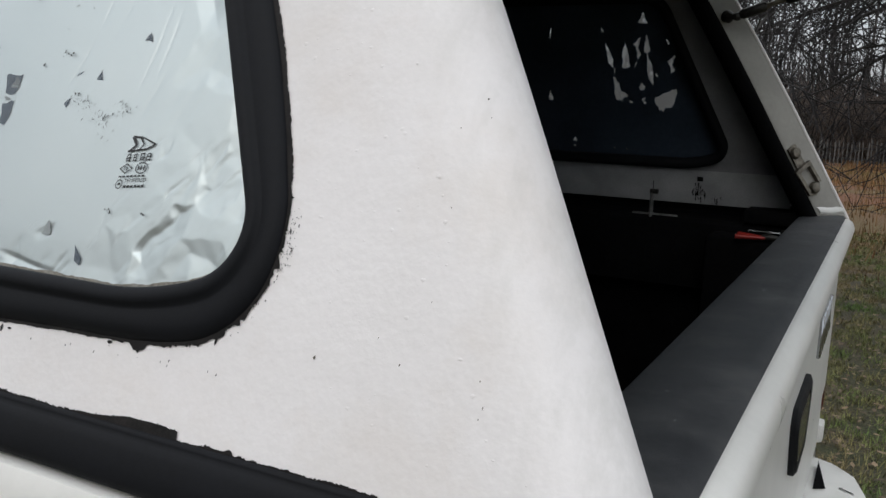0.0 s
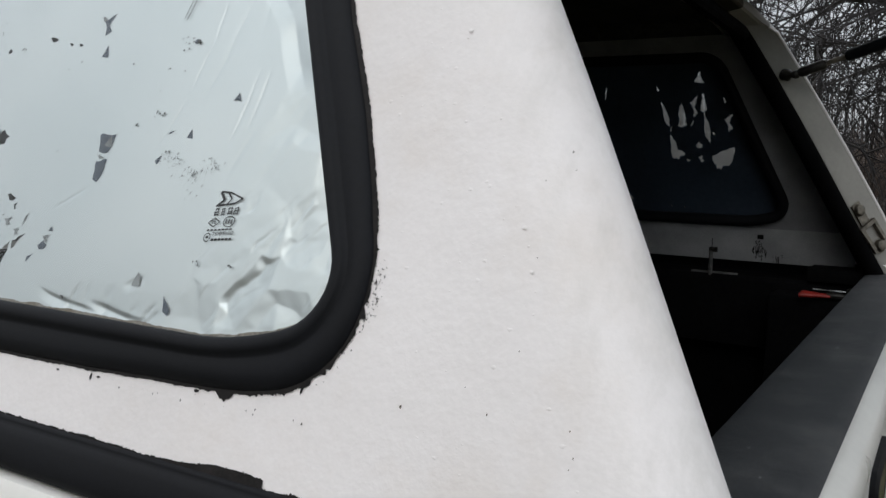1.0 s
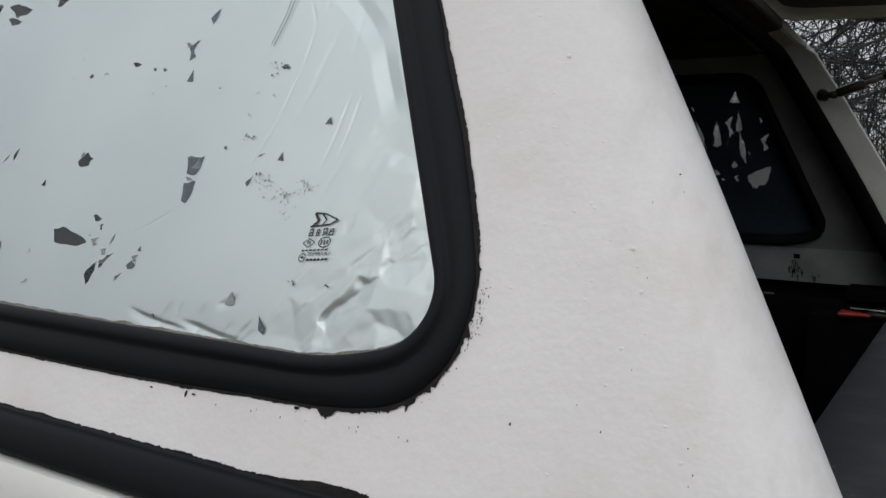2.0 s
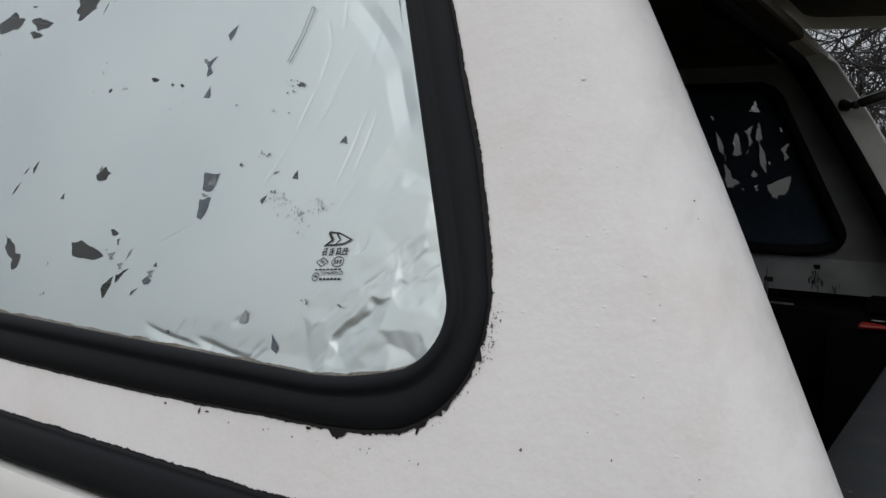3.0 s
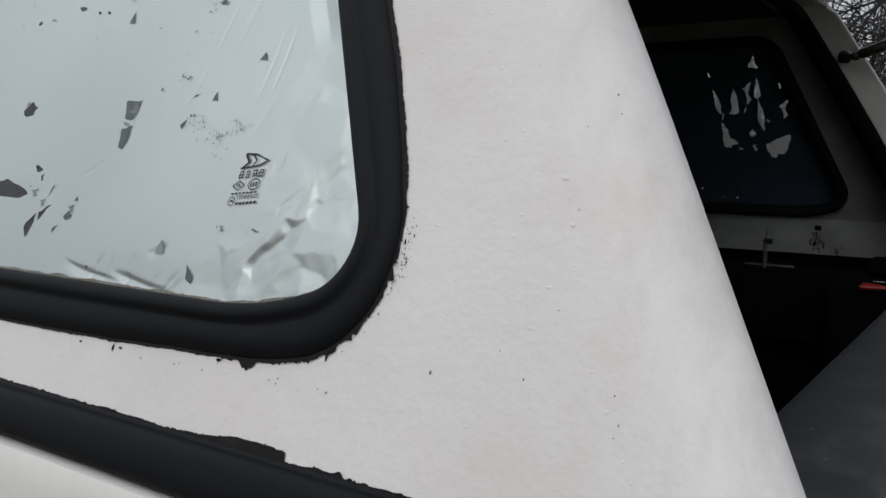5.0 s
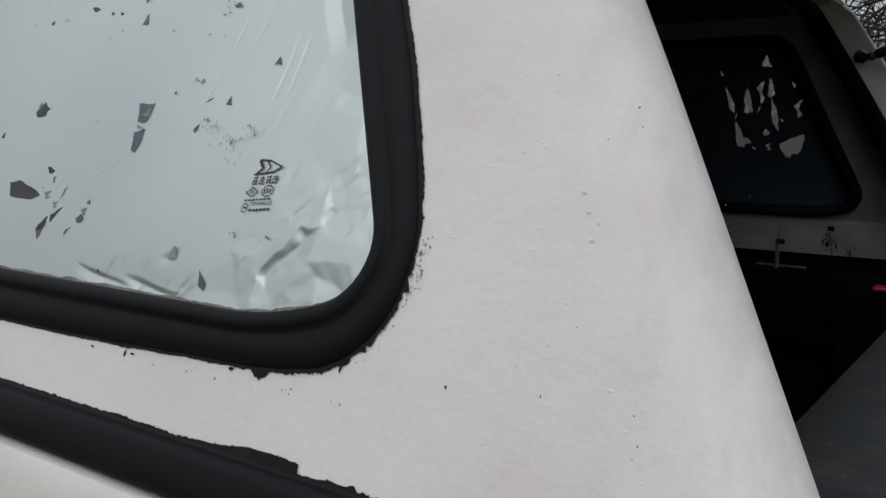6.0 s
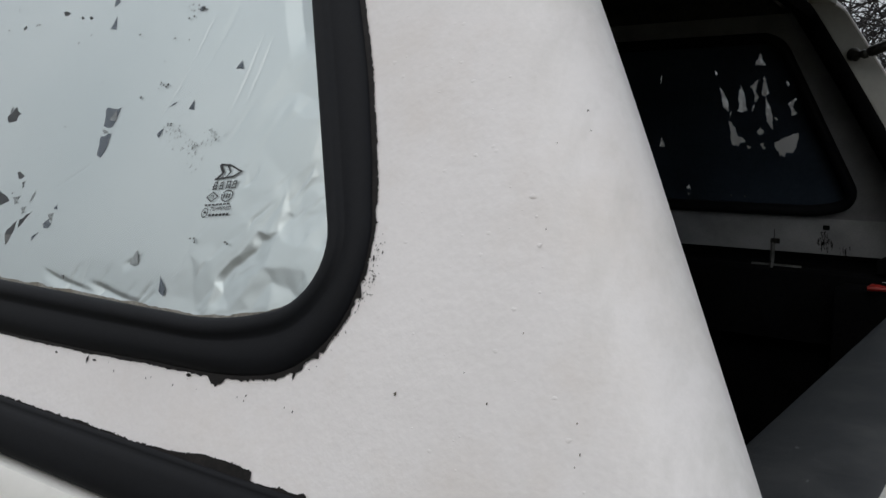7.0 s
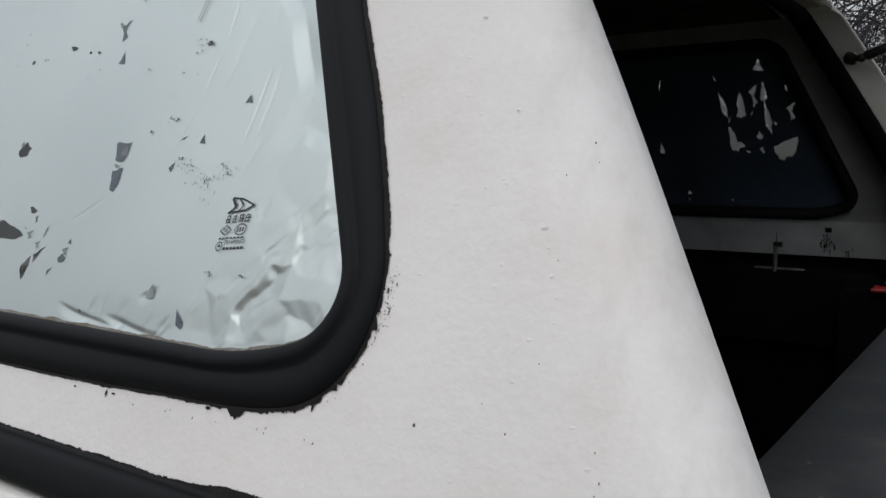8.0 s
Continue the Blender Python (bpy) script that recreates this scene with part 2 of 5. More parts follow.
LEAF = material("fallen_brown_leaf", (0.105, 0.068, 0.040), 0.8, vary=0.3, scale=9, tint=(0.20, 0.145, 0.09), per_island=0.6)


def ground_material():
    m = material("lawn_and_field", (0.058, 0.066, 0.024), 0.95, vary=0.3, scale=4.0, fine=0.40, fine_scale=55, bump=0.8, bump_scale=40, dist=0.02, tint=(0.105, 0.082, 0.044))
    n, l = m.node_tree.nodes, m.node_tree.links
    b = n["Principled BSDF"]
    lawn = b.inputs["Base Color"].links[0].from_socket
    pos, sep, noi = n.new("ShaderNodeTexCoord"), n.new("ShaderNodeSeparateXYZ"), n.new("ShaderNodeTexNoise")
    noi.inputs["Scale"].default_value, noi.inputs["Detail"].default_value = 0.5, 6
    l.new(pos.outputs["Object"], sep.inputs["Vector"])
    l.new(pos.outputs["Object"], noi.inputs["Vector"])
    add = n.new("ShaderNodeMath")
    add.operation = "MULTIPLY_ADD"
    add.inputs[1].default_value = 5.0
    l.new(noi.outputs["Fac"], add.inputs[0])
    l.new(sep.outputs["Y"], add.inputs[2])
    ramp = n.new("ShaderNodeValToRGB")
    el = ramp.color_ramp.elements
    el[0].position, el[0].color = 0.0, (0, 0, 0, 1)
    el[1].position, el[1].color = 1.0, (1, 1, 1, 1)
    rng = n.new("ShaderNodeMapRange")
    rng.inputs["From Min"].default_value, rng.inputs["From Max"].default_value = 10.2, 13.0
    l.new(add.outputs["Value"], rng.inputs["Value"])
    dry = n.new("ShaderNodeValToRGB")
    dry.color_ramp.elements[0].color, dry.color_ramp.elements[1].color = (0.115, 0.044, 0.016, 1), (0.10, 0.068, 0.022, 1)
    dry.color_ramp.elements[0].position, dry.color_ramp.elements[1].position = 0.4, 0.6
    l.new(noi.outputs["Fac"], dry.inputs["Fac"])
    mx = n.new("ShaderNodeMix")
    mx.data_type = "RGBA"
    l.new(rng.outputs["Result"], mx.inputs["Factor"])
    l.new(lawn, mx.inputs["A"])
    l.new(dry.outputs["Color"], mx.inputs["B"])
    l.new(mx.outputs["Result"], b.inputs["Base Color"])
    return m


GROUND = ground_material()

# ---------------------------------------------------------------- mesh helpers


def mesh_object(name, verts, faces, mats, smooth=True, sharp=40):
    me = bpy.data.meshes.new(name)
    me.from_pydata([tuple(v) for v in verts], [], [tuple(f) for f in faces])
    me.materials.append(mats)
    if smooth:
        me.polygons.foreach_set("use_smooth", [True] * len(me.polygons))
        me.set_sharp_from_angle(angle=radians(sharp))
    me.update()
    return new(name, me)


def part(name, shape, mats, parent, label="", smooth=True, sharp=40):
    """One mesh object under a thing or part; shape is a bmesh or (verts, faces)."""
    if isinstance(shape, bmesh.types.BMesh):
        bmesh.ops.recalc_face_normals(shape, faces=shape.faces)
        me = bpy.data.meshes.new(name)
        shape.to_mesh(me)
        shape.free()
        me.materials.append(mats)
        if smooth:
            me.polygons.foreach_set("use_smooth", [True] * len(me.polygons))
            me.set_sharp_from_angle(angle=radians(sharp))
        ob = new(name, me)
    else:
        ob = mesh_object(name, shape[0], shape[1], mats, smooth, sharp)
    ob.parent = parent
    if label:
        ob["label"] = label
    return ob


def box(x0, x1, y0, y1, z0, z1, bevel=0.0, seg=2):
    bm = bmesh.new()
    bmesh.ops.create_cube(bm, size=1.0)
    for v in bm.verts:
        v.co = Vector(((x0 + x1) / 2 + v.co.x * (x1 - x0), (y0 + y1) / 2 + v.co.y * (y1 - y0), (z0 + z1) / 2 + v.co.z * (z1 - z0)))
    if bevel:
        bmesh.ops.bevel(bm, geom=list(bm.edges), offset=bevel, segments=seg, affect="EDGES", profile=0.5)
    return bm


def loft(rows, close_u=False, close_v=False, caps=False):
    """Faces between rows of points of equal length."""
    n = len(rows[0])
    verts = [p for r in rows for p in r]
    faces = []
    for i in range(len(rows) - (0 if close_v else 1)):
        a, b = i * n, ((i + 1) % len(rows)) * n
        for j in range(n - (0 if close_u else 1)):
            k = (j + 1) % n
            faces.append((a + j, a + k, b + k, b + j))
    if caps:
        faces.append(tuple(reversed(range(n))))
        faces.append(tuple(range((len(rows) - 1) * n, len(rows) * n)))
    return verts, faces


def tube(points, radii, sides=10):
    """A round bar along points."""
    rows = []
    for i, p in enumerate(points):
        p = Vector(p)
        d = (Vector(points[min(i + 1, len(points) - 1)]) - Vector(points[max(i - 1, 0)])).normalized()
        u = d.orthogonal().normalized()
        w = d.cross(u)
        r = radii[i] if isinstance(radii, (list, tuple)) else radii
        rows.append([p + r * (math.cos(2 * math.pi * k / sides) * u + math.sin(2 * math.pi * k / sides) * w) for k in range(sides)])
    return loft(rows, close_u=True, caps=True)


def joined(*shapes):
    verts, faces = [], []
    for v, f in shapes:
        n = len(verts)
        verts += list(v)
        faces += [tuple(i + n for i in q) for q in f]
    return verts, faces


def rounded(corners, radius, step=8):
    """A closed outline with its corners rounded; counter-clockwise."""
    out, n = [], len(corners)
    for i, c in enumerate(corners):
        c = Vector(c)
        r = radius[i] if isinstance(radius, (list, tuple)) else radius
        a, b = (Vector(corners[i - 1]) - c).normalized(), (Vector(corners[(i + 1) % n]) - c).normalized()
        half = a.angle(b) / 2
        cut = r / math.tan(half)
        centre = c + (a + b).normalized() * (r / math.sin(half))
        p, q = c + a * cut - centre, c + b * cut - centre
        turn = math.atan2(p.x * q.y - p.y * q.x, p.dot(q))
        for k in range(step + 1):
            t = turn * k / step
            out.append(Vector((centre.x + p.x * math.cos(t) - p.y * math.sin(t), centre.y + p.x * math.sin(t) + p.y * math.cos(t))))
    return out


def dense(outline, gap=0.02):
    out = []
    for a, b in zip(outline, outline[1:] + outline[:1]):
        n = max(1, int((b - a).length / gap))
        out += [a.lerp(b, k / n) for k in range(n)]
    return out


def normals(outline):
    """Outward unit normals of a counter-clockwise closed outline."""
    n, res = len(outline), []
    for i in range(n):
        d = (outline[(i + 1) % n] - outline[i - 1]).normalized()
        res.append(Vector((d.y, -d.x)))
    return res


def inside(p, loop):
    hit = False
    for a, b in zip(loop, loop[1:] + loop[:1]):
        if (a[1] > p.y) != (b[1] > p.y) and p.x < (b[0] - a[0]) * (p.y - a[1]) / (b[1] - a[1]) + a[0]:
            hit = not hit
    return hit


def filled(loops, place):
    """A flat sheet with holes: the first loop is its outline, the others its holes, which may overlap; place(u, v) sets each point."""
    pts, edges = [], []
    for loop in loops:
        n = len(pts)
        pts += [Vector((p[0], p[1])) for p in loop]
        edges += [(n + k, n + (k + 1) % len(loop)) for k in range(len(loop))]
    cv, _, cf, _, _, _ = delaunay_2d_cdt(pts, edges, [], 0, 1e-6)
    bm = bmesh.new()
    vs = [bm.verts.new(place(p.x, p.y)) for p in cv]
    for f in cf:
        mid = (cv[f[0]] + cv[f[1]] + cv[f[2]]) / 3
        if inside(mid, loops[0]) and not any(inside(mid, h) for h in loops[1:]):
            bm.faces.new([vs[k] for k in f])
    bmesh.ops.delete(bm, geom=[v for v in bm.verts if not v.link_faces], context="VERTS")
    return bm


# ---------------------------------------------------------------- plan of the canopy
# x runs to the rear of the truck, y across it from the side where the camera stands, z up.
MID = 1.061                     # the truck's middle line
SLOPE = 0.375                   # the sides lean in
LEAN = math.atan(SLOPE)
CO, SI = math.cos(LEAN), math.sin(LEAN)
BASE_V = -0.169                 # foot of the canopy's side, along its slope
TOP_V = 0.30
FRONT = -1.62


def near(x, v, out=0.0):
    """A point on the near side's slope: v up along it, out from it."""
    return Vector((x, 0.361 + v * SI - out * CO, 1.43 + v * CO + out * SI))


def far(x, v, out=0.0):
    p = near(x, v, out)
    return Vector((p.x, 2 * MID - p.y, p.z))


def rim_x(v):
    """The canopy's rear edge, by height along the slope."""
    return -0.145 - 0.50 * v - 0.13 * v * max(v, 0.0)


def skew(y):
    """The rear edge stands a little further forward on the near side."""
    return -0.0022 * min(max(MID + 0.5 - y, 0.0), 1.0)


def cross_section():
    """The outer skin from foot to foot over the roof: y, z and the outward normal."""
    out = []
    for k in range(25):
        v = BASE_V + (TOP_V - BASE_V) * k / 24
        p = near(0, v)
        out.append((p.y, p.z, -CO, SI))
    p, r = near(0, TOP_V), 0.065
    cy, cz = p.y + r * CO, p.z - r * SI
    for k in range(1, 9):
        a = LEAN + (math.pi / 2 - LEAN) * k / 8
        out.append((cy - r * math.cos(a), cz + r * math.sin(a), -math.cos(a), math.sin(a)))
    for k in range(1, 8):
        f = k / 16
        y = out[32][0] + (2 * MID - 2 * out[32][0]) * f
        out.append((y, out[32][1] + 0.012 * math.sin(math.pi * f), 0.0, 1.0))
    half = list(out)
    out.append((MID, half[32][1] + 0.012, 0.0, 1.0))
    return out + [(2 * MID - y, z, -ny, nz) for y, z, ny, nz in reversed(half)]


SECTION = cross_section()
N = len(SECTION)


def on_skin(i, x_off, out):
    """A point by the rear edge: x_off from it, out from the skin of the section's i-th point."""
    y, z, ny, nz = SECTION[i]
    return Vector((rim_x((z - 1.43) / CO) + skew(y) + x_off, y + ny * out, z + nz * out))


# the lower rear corner is drawn out along the foot and tighter at the rear
WINDOW = rounded([(-1.25, -0.0945), (-0.362, -0.0945), (-0.2907, -0.0715), (-0.4245, 0.240), (-1.25, 0.240)], [0.06, 0.22, 0.034, 0.05, 0.06], 10)
WINDOW = dense(WINDOW, 0.008)
WIN_N = normals(WINDOW)


def grown(d):
    return [p + n * d for p, n in zip(WINDOW, WIN_N)]


def reach(p, n):
    """How far the black seal and its paint cover the panel, outward from the glass: uneven, as it was brushed by hand."""
    turn = math.degrees(math.atan2(n.y, n.x))
    if turn > 60 or turn < -100 or p.x < -0.75:
        return 0.031
    foot = float(np.interp(p.x, (-0.62, -0.55, -0.48, -0.42, -0.39, -0.362), (0.0362, 0.0355, 0.0340, 0.0312, 0.0306, 0.0296)))
    if turn < -88:
        return foot
    rear = float(np.interp(p.y, (-0.037, -0.025, -0.010, 0.018, 0.034, 0.050, 0.120, 0.200), (0.0275, 0.0304, 0.0320, 0.0335, 0.0348, 0.0345, 0.0333, 0.0316)))
    if turn > 22.5:
        return rear
    return float(np.interp(turn, (-88, -80, -72, -66, -60, -47, -35, -22, -3, 13, 22.5), (foot, 0.0325, 0.0350, 0.0345, 0.0330, 0.0318, 0.0300, 0.0278, 0.0253, 0.0265, rear)))


def rubber_end(p, n):
    """Where the rubber itself ends; the rest of the reach is paint."""
    rear = n.x > 0.8 and -0.03 < p.y < 0.11
    return reach(p, n) - (0.0034 if rear else 0.0018)


canopy = tagged(new("truck_canopy"), "white rolled-paint fibreglass canopy on the pickup bed, rear hatch open", "canopy")


FAR_SHIFT = Vector((0.005, 0.011, 0.03))   # the far window sits a little higher and further back, and is taller


def shifted(p, shift):
    return Vector((p.x + shift.x, p.y + shift.y + shift.z * (p.y + 0.0945)))


def side(place, shift, low):
    """A side of the canopy: outer and inner skin with the window's hole and its reveal; low: top of the rough strip
    inside, above which shade is painted into the skin's grey.
    """
    hole = [shifted(p, shift) for p in grown(0.006)]
    vs = [BASE_V + (TOP_V - BASE_V) * k / 24 for k in range(25)]
    outline = [Vector((FRONT, BASE_V))] + [Vector((rim_x(v) + skew(place(0, v).y) - 0.080, v)) for v in vs] + [Vector((FRONT, TOP_V))]
    bm = filled([outline, list(reversed(hole))], lambda u, v: place(u, v, 0.0))
    part("side_panel", bm, WHITE, canopy, "white rolled paint over fibreglass", smooth=False)
    upper = [low + (TOP_V - low) * k / 24 for k in range(25)]
    inner = [Vector((FRONT + 0.02, low))] + [Vector((rim_x(v) - 0.074, v)) for v in upper] + [Vector((FRONT + 0.02, TOP_V))]
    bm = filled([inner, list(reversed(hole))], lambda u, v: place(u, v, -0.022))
    part("inner_skin", bm, SHADED_SKIN, canopy, "dull grey inside of the canopy, darkened in colour for the roof's shade", smooth=False)
    foot = [low, 0.5 * (low + BASE_V), BASE_V]
    part("inner_strip", loft([[place(x, v, -0.022) for v in foot] for x in (FRONT + 0.02, -1.0, -0.6, -0.35, rim_x(low) - 0.070)]), LINER, canopy, "rough grey inner skin below the window, left in its own tone")
    part("window_reveal", loft([[place(p.x, p.y, 0.0) for p in hole], [place(p.x, p.y, -0.022) for p in hole]], close_u=True), LINER, canopy)


side(near, Vector((0, 0, 0)), -0.113)
side(far, FAR_SHIFT, -0.0935)


def opening(i, d_side, d_head, x_off):
    """A point set in from the skin by d_side at the sides and d_head at the roof, meeting in the opening's corner."""
    y, z, ny, nz = SECTION[i]
    mirror = y > MID
    if mirror:
        y, ny = 2 * MID - y, -ny
    top = SECTION[32][1]
    d_side *= 1 - 0.9 * min(max((z - 1.43) / CO, 0.0), 0.30)
    vc = (top - d_head - 1.43 + d_side * SI) / CO
    corner = near(0, vc, -d_side)
    v = (z - 1.43) / CO
    if abs(ny + CO) < 1e-6 and v < vc:
        p = near(0, v, -d_side)
    elif i in range(32, N - 32) and y > corner.y:
        p = Vector((0, y, z - d_head))
    else:
        p = corner
    x = rim_x((p.z - 1.43) / CO + d_side * SI / CO) + x_off
    yy = 2 * MID - p.y if mirror else p.y
    return Vector((x + skew(yy), yy, p.z))


# the rounded rear edge, the flange turned into the opening and the strip on its inner edge
rows = []
for i in range(N):
    turn = [math.sin(radians(86) * k / 14) for k in range(15)]
    rows.append([on_skin(i, -0.080 * (1 - t), -0.034 * (1 - math.sqrt(1 - t ** 3.2))) for t in turn] + [on_skin(i, 0.0, -0.0370), on_skin(i, -0.0025, -0.0385)])
for ids in (range(0, 28), range(N - 28, N)):
    part("rear_edge", loft([rows[i] for i in ids]), WHITE, canopy, "rounded white rear edge")
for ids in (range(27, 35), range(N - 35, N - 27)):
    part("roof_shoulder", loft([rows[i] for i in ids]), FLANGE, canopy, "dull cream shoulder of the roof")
part("roof_lip", loft([rows[i] for i in range(34, N - 34)]), DIM_EDGE, canopy, "tan lip of the roof, dimmed in colour for shade under the hatch")
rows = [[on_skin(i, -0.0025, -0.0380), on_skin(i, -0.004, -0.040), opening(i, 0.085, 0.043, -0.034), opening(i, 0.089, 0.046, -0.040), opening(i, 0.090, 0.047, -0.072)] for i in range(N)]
for name, ids, mats, text in (("rear_flange", range(0, 35), FLANGE, "dull cream flange beside the rear opening"), ("rear_flange", range(N - 35, N), FLANGE, "dull cream flange beside the rear opening"), ("header", range(34, N - 34), SHADED_HEADER, "header over the rear opening, browned dark for the hatch's shade")):
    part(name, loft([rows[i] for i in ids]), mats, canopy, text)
rows = [[opening(i, 0.098 - 0.015 * math.sin(2 * math.pi * k / 10), 0.053 - 0.018 * math.sin(2 * math.pi * k / 10), -0.051 + 0.016 * math.cos(2 * math.pi * k / 10)) for k in range(11)] for i in range(N)]
part("weather_strip", loft(rows), FOAM, canopy, "black rubber weather strip")
rows = [[opening(i, d, h, x) for d, h, x in ((0.092, 0.049, -0.066), (0.093, 0.050, -0.074), (0.052, 0.036, -0.077), (0.0215, 0.0215, -0.079))] for i in range(N)]
part("edge_band", loft(rows), BED, canopy, "black band behind the flange")


def roof(name, mats, drop, x_front, shift, label):
    ids = range(24, N - 24)
    rows = []
    for k in range(13):
        f = k / 12
        rows.append([Vector((x_front + (on_skin(i, shift, 0).x - x_front) * f, on_skin(i, 0, -drop).y, on_skin(i, 0, -drop).z)) for i in ids])
    part(name, loft(rows), mats, canopy, label)


roof("roof", WHITE, 0.0, FRONT, -0.080, "white crowned roof")
roof("headliner", SHADED_ROOF, 0.022, FRONT + 0.02, -0.10, "rough underside of the roof, darkened in colour for shade")
ring = [Vector((FRONT, y, z)) for y, z, _, _ in SECTION]
fv = ring + [p + Vector((0.02, 0, 0)) for p in ring]
part("front_wall", (fv, [tuple(range(N)), tuple(reversed(range(N, 2 * N)))] + [(i, (i + 1) % N, N + (i + 1) % N, N + i) for i in range(N)]), LINER, canopy, "plain front wall")
part("hinge_block", box(-0.425, -0.385, 0.842, 0.882, 1.700, 1.718, 0.006), BODY, canopy, "white hinge block under the roof")

# ---------------------------------------------------------------- side windows
SEAL = [(0.001, -0.010), (0.000, 0.003), (0.0012, 0.0064), (0.0035, 0.0082), (0.0075, 0.0086), (0.0100, 0.0074), (0.0120, 0.0052), (0.0138, 0.0052), (0.017, 0.0057), (0.022, 0.0056), (0.0268, 0.0044), (0.0297, 0.0020), (0.0308, 0.0004), (0.0308, -0.002)]
SEAL_IN = [(-0.009, -0.004), (-0.0135, -0.018), (-0.012, -0.028), (-0.003, -0.032), (0.004, -0.030), (0.0075, -0.0215)]


def seal_rows(place, profile, fitted=False):
    """A seal of this profile round the window; fitted: its outer half follows the uneven reach."""
    wide = [rubber_end(p, n) / 0.0308 if fitted else 1.0 for p, n in zip(WINDOW, WIN_N)]
    wide = [(wide[i - 1] + wide[i] + wide[(i + 1) % len(wide)]) / 3 for i in range(len(wide))]
    return loft([[place(*(p + n * (d * (1 + (w - 1) * min(d / 0.02, 1.0)))), h) for p, n, w in zip(WINDOW, WIN_N, wide)] for d, h in profile], close_u=True)


SHARDS = {
    "tooth": ((-0.5, 0.5), (-0.05, 0.48), (0.5, 0.05), (0.3, -0.27), (-0.03, -0.5), (-0.3, -0.3), (-0.4, 0.18)),
    "chip": ((-0.5, 0.35), (-0.18, 0.5), (0.5, -0.08), (0.3, -0.45), (-0.1, -0.5), (-0.28, 0.0)),
    "fish": ((-0.5, 0.33), (-0.25, 0.5), (0.14, 0.2), (0.5, -0.25), (0.29, -0.5), (-0.35, -0.42)),
    "leaf": ((0.5, 0.5), (0.35, -0.1), (0.05, -0.5), (-0.5, -0.1), (-0.1, 0.2)),
    "rag": ((-0.45, 0.2), (0.5, 0.5), (0.1, 0.0), (0.5, -0.3), (0.0, -0.5), (-0.1, -0.1)),
    "tri": ((0.05, 0.5), (0.5, -0.5), (-0.5, -0.42)),
    "trap": ((-0.5, 0.4), (0.5, 0.5), (0.42, -0.15), (0.15, -0.5), (-0.3, -0.4)),
    "fin": ((-0.5, 0.5), (0.0, 0.27), (0.47, -0.02), (0.5, -0.4), (0.3, -0.5), (-0.25, 0.05)),
    "dart": ((-0.5, 0.0), (0.5, 0.5), (-0.37, -0.5)),
    "blade": ((-0.5, 0.5), (0.15, 0.1), (0.5, -0.15), (0.45, -0.5), (-0.2, -0.3)),
    "sliver": ((0.5, 0.5), (0.1, -0.1), (-0.5, -0.5), (-0.15, 0.1)),
    "blot": ((0.0, 0.5), (0.2, 0.2), (0.5, 0.05), (0.3, -0.4), (-0.2, -0.5), (-0.5, -0.1), (-0.3, 0.15)),
    "kite": ((-0.5, 0.1), (0.1, 0.35), (0.5, 0.5), (0.45, 0.1), (-0.1, -0.5), (-0.4, -0.25)),
    "wedge": ((-0.5, 0.5), (-0.3, 0.45), (0.0, 0.0), (0.5, -0.3), (0.15, -0.35), (0.1, -0.5), (-0.35, -0.4)),
    "spire": ((0.0, 0.5), (0.3, 0.1), (0.5, -0.4), (0.0, -0.5), (-0.4, -0.45), (-0.2, 0.1)),
}


def flake(cx, cy, w, h, kind, seed):
    """A torn hole in the film, w by h: a shard of this kind with ragged edges."""
    rnd = random.Random(seed)
    pts = [Vector((cx + x * w, cy + y * h)) for x, y in SHARDS[kind]]
    if sum(a.x * b.y - a.y * b.x for a, b in zip(pts, pts[1:] + pts[:1])) < 0:
        pts.reverse()
    out, rough = [], 0.05 * min(w, h)
    for a, b in zip(pts, pts[1:] + pts[:1]):
        n = max(1, min(4, int((b - a).length / 0.0035)))
        out += [a.lerp(b, k / n) + (Vector((rnd.gauss(0, rough), rnd.gauss(0, rough))) if k else Vector((0, 0))) for k in range(n)]
    return out


def side_window(place, holes, tint, film, label, rear_end=None, shift=Vector((0, 0, 0))):
    moved = lambda u, v, out: place(*shifted(Vector((u, v)), shift), out)
    bm = filled([grown(0.006)], lambda u, v: moved(u, v, -0.0002))
    w = part("side_window", bm, tint, canopy, label, smooth=False)
    w.visible_shadow = False
    part("rubber_seal", seal_rows(moved, SEAL, True), RUBBER, w, "black painted rubber seal", sharp=80)
    part("inner_seal", seal_rows(moved, SEAL_IN), RUBBER, w, "", sharp=80)
    sheet = [Vector((-1.258, -0.104)), Vector((rear_end, -0.104)), Vector((rear_end, 0.250)), Vector((-1.258, 0.250))] if rear_end else [shifted(p, shift) for p in grown(0.012)]
    bm = filled([sheet] + [list(reversed(h)) for h in holes], lambda u, v: place(u, v, -0.0007))
    part("window_film", bm, film, w, "window film with torn holes", smooth=False)
    return w


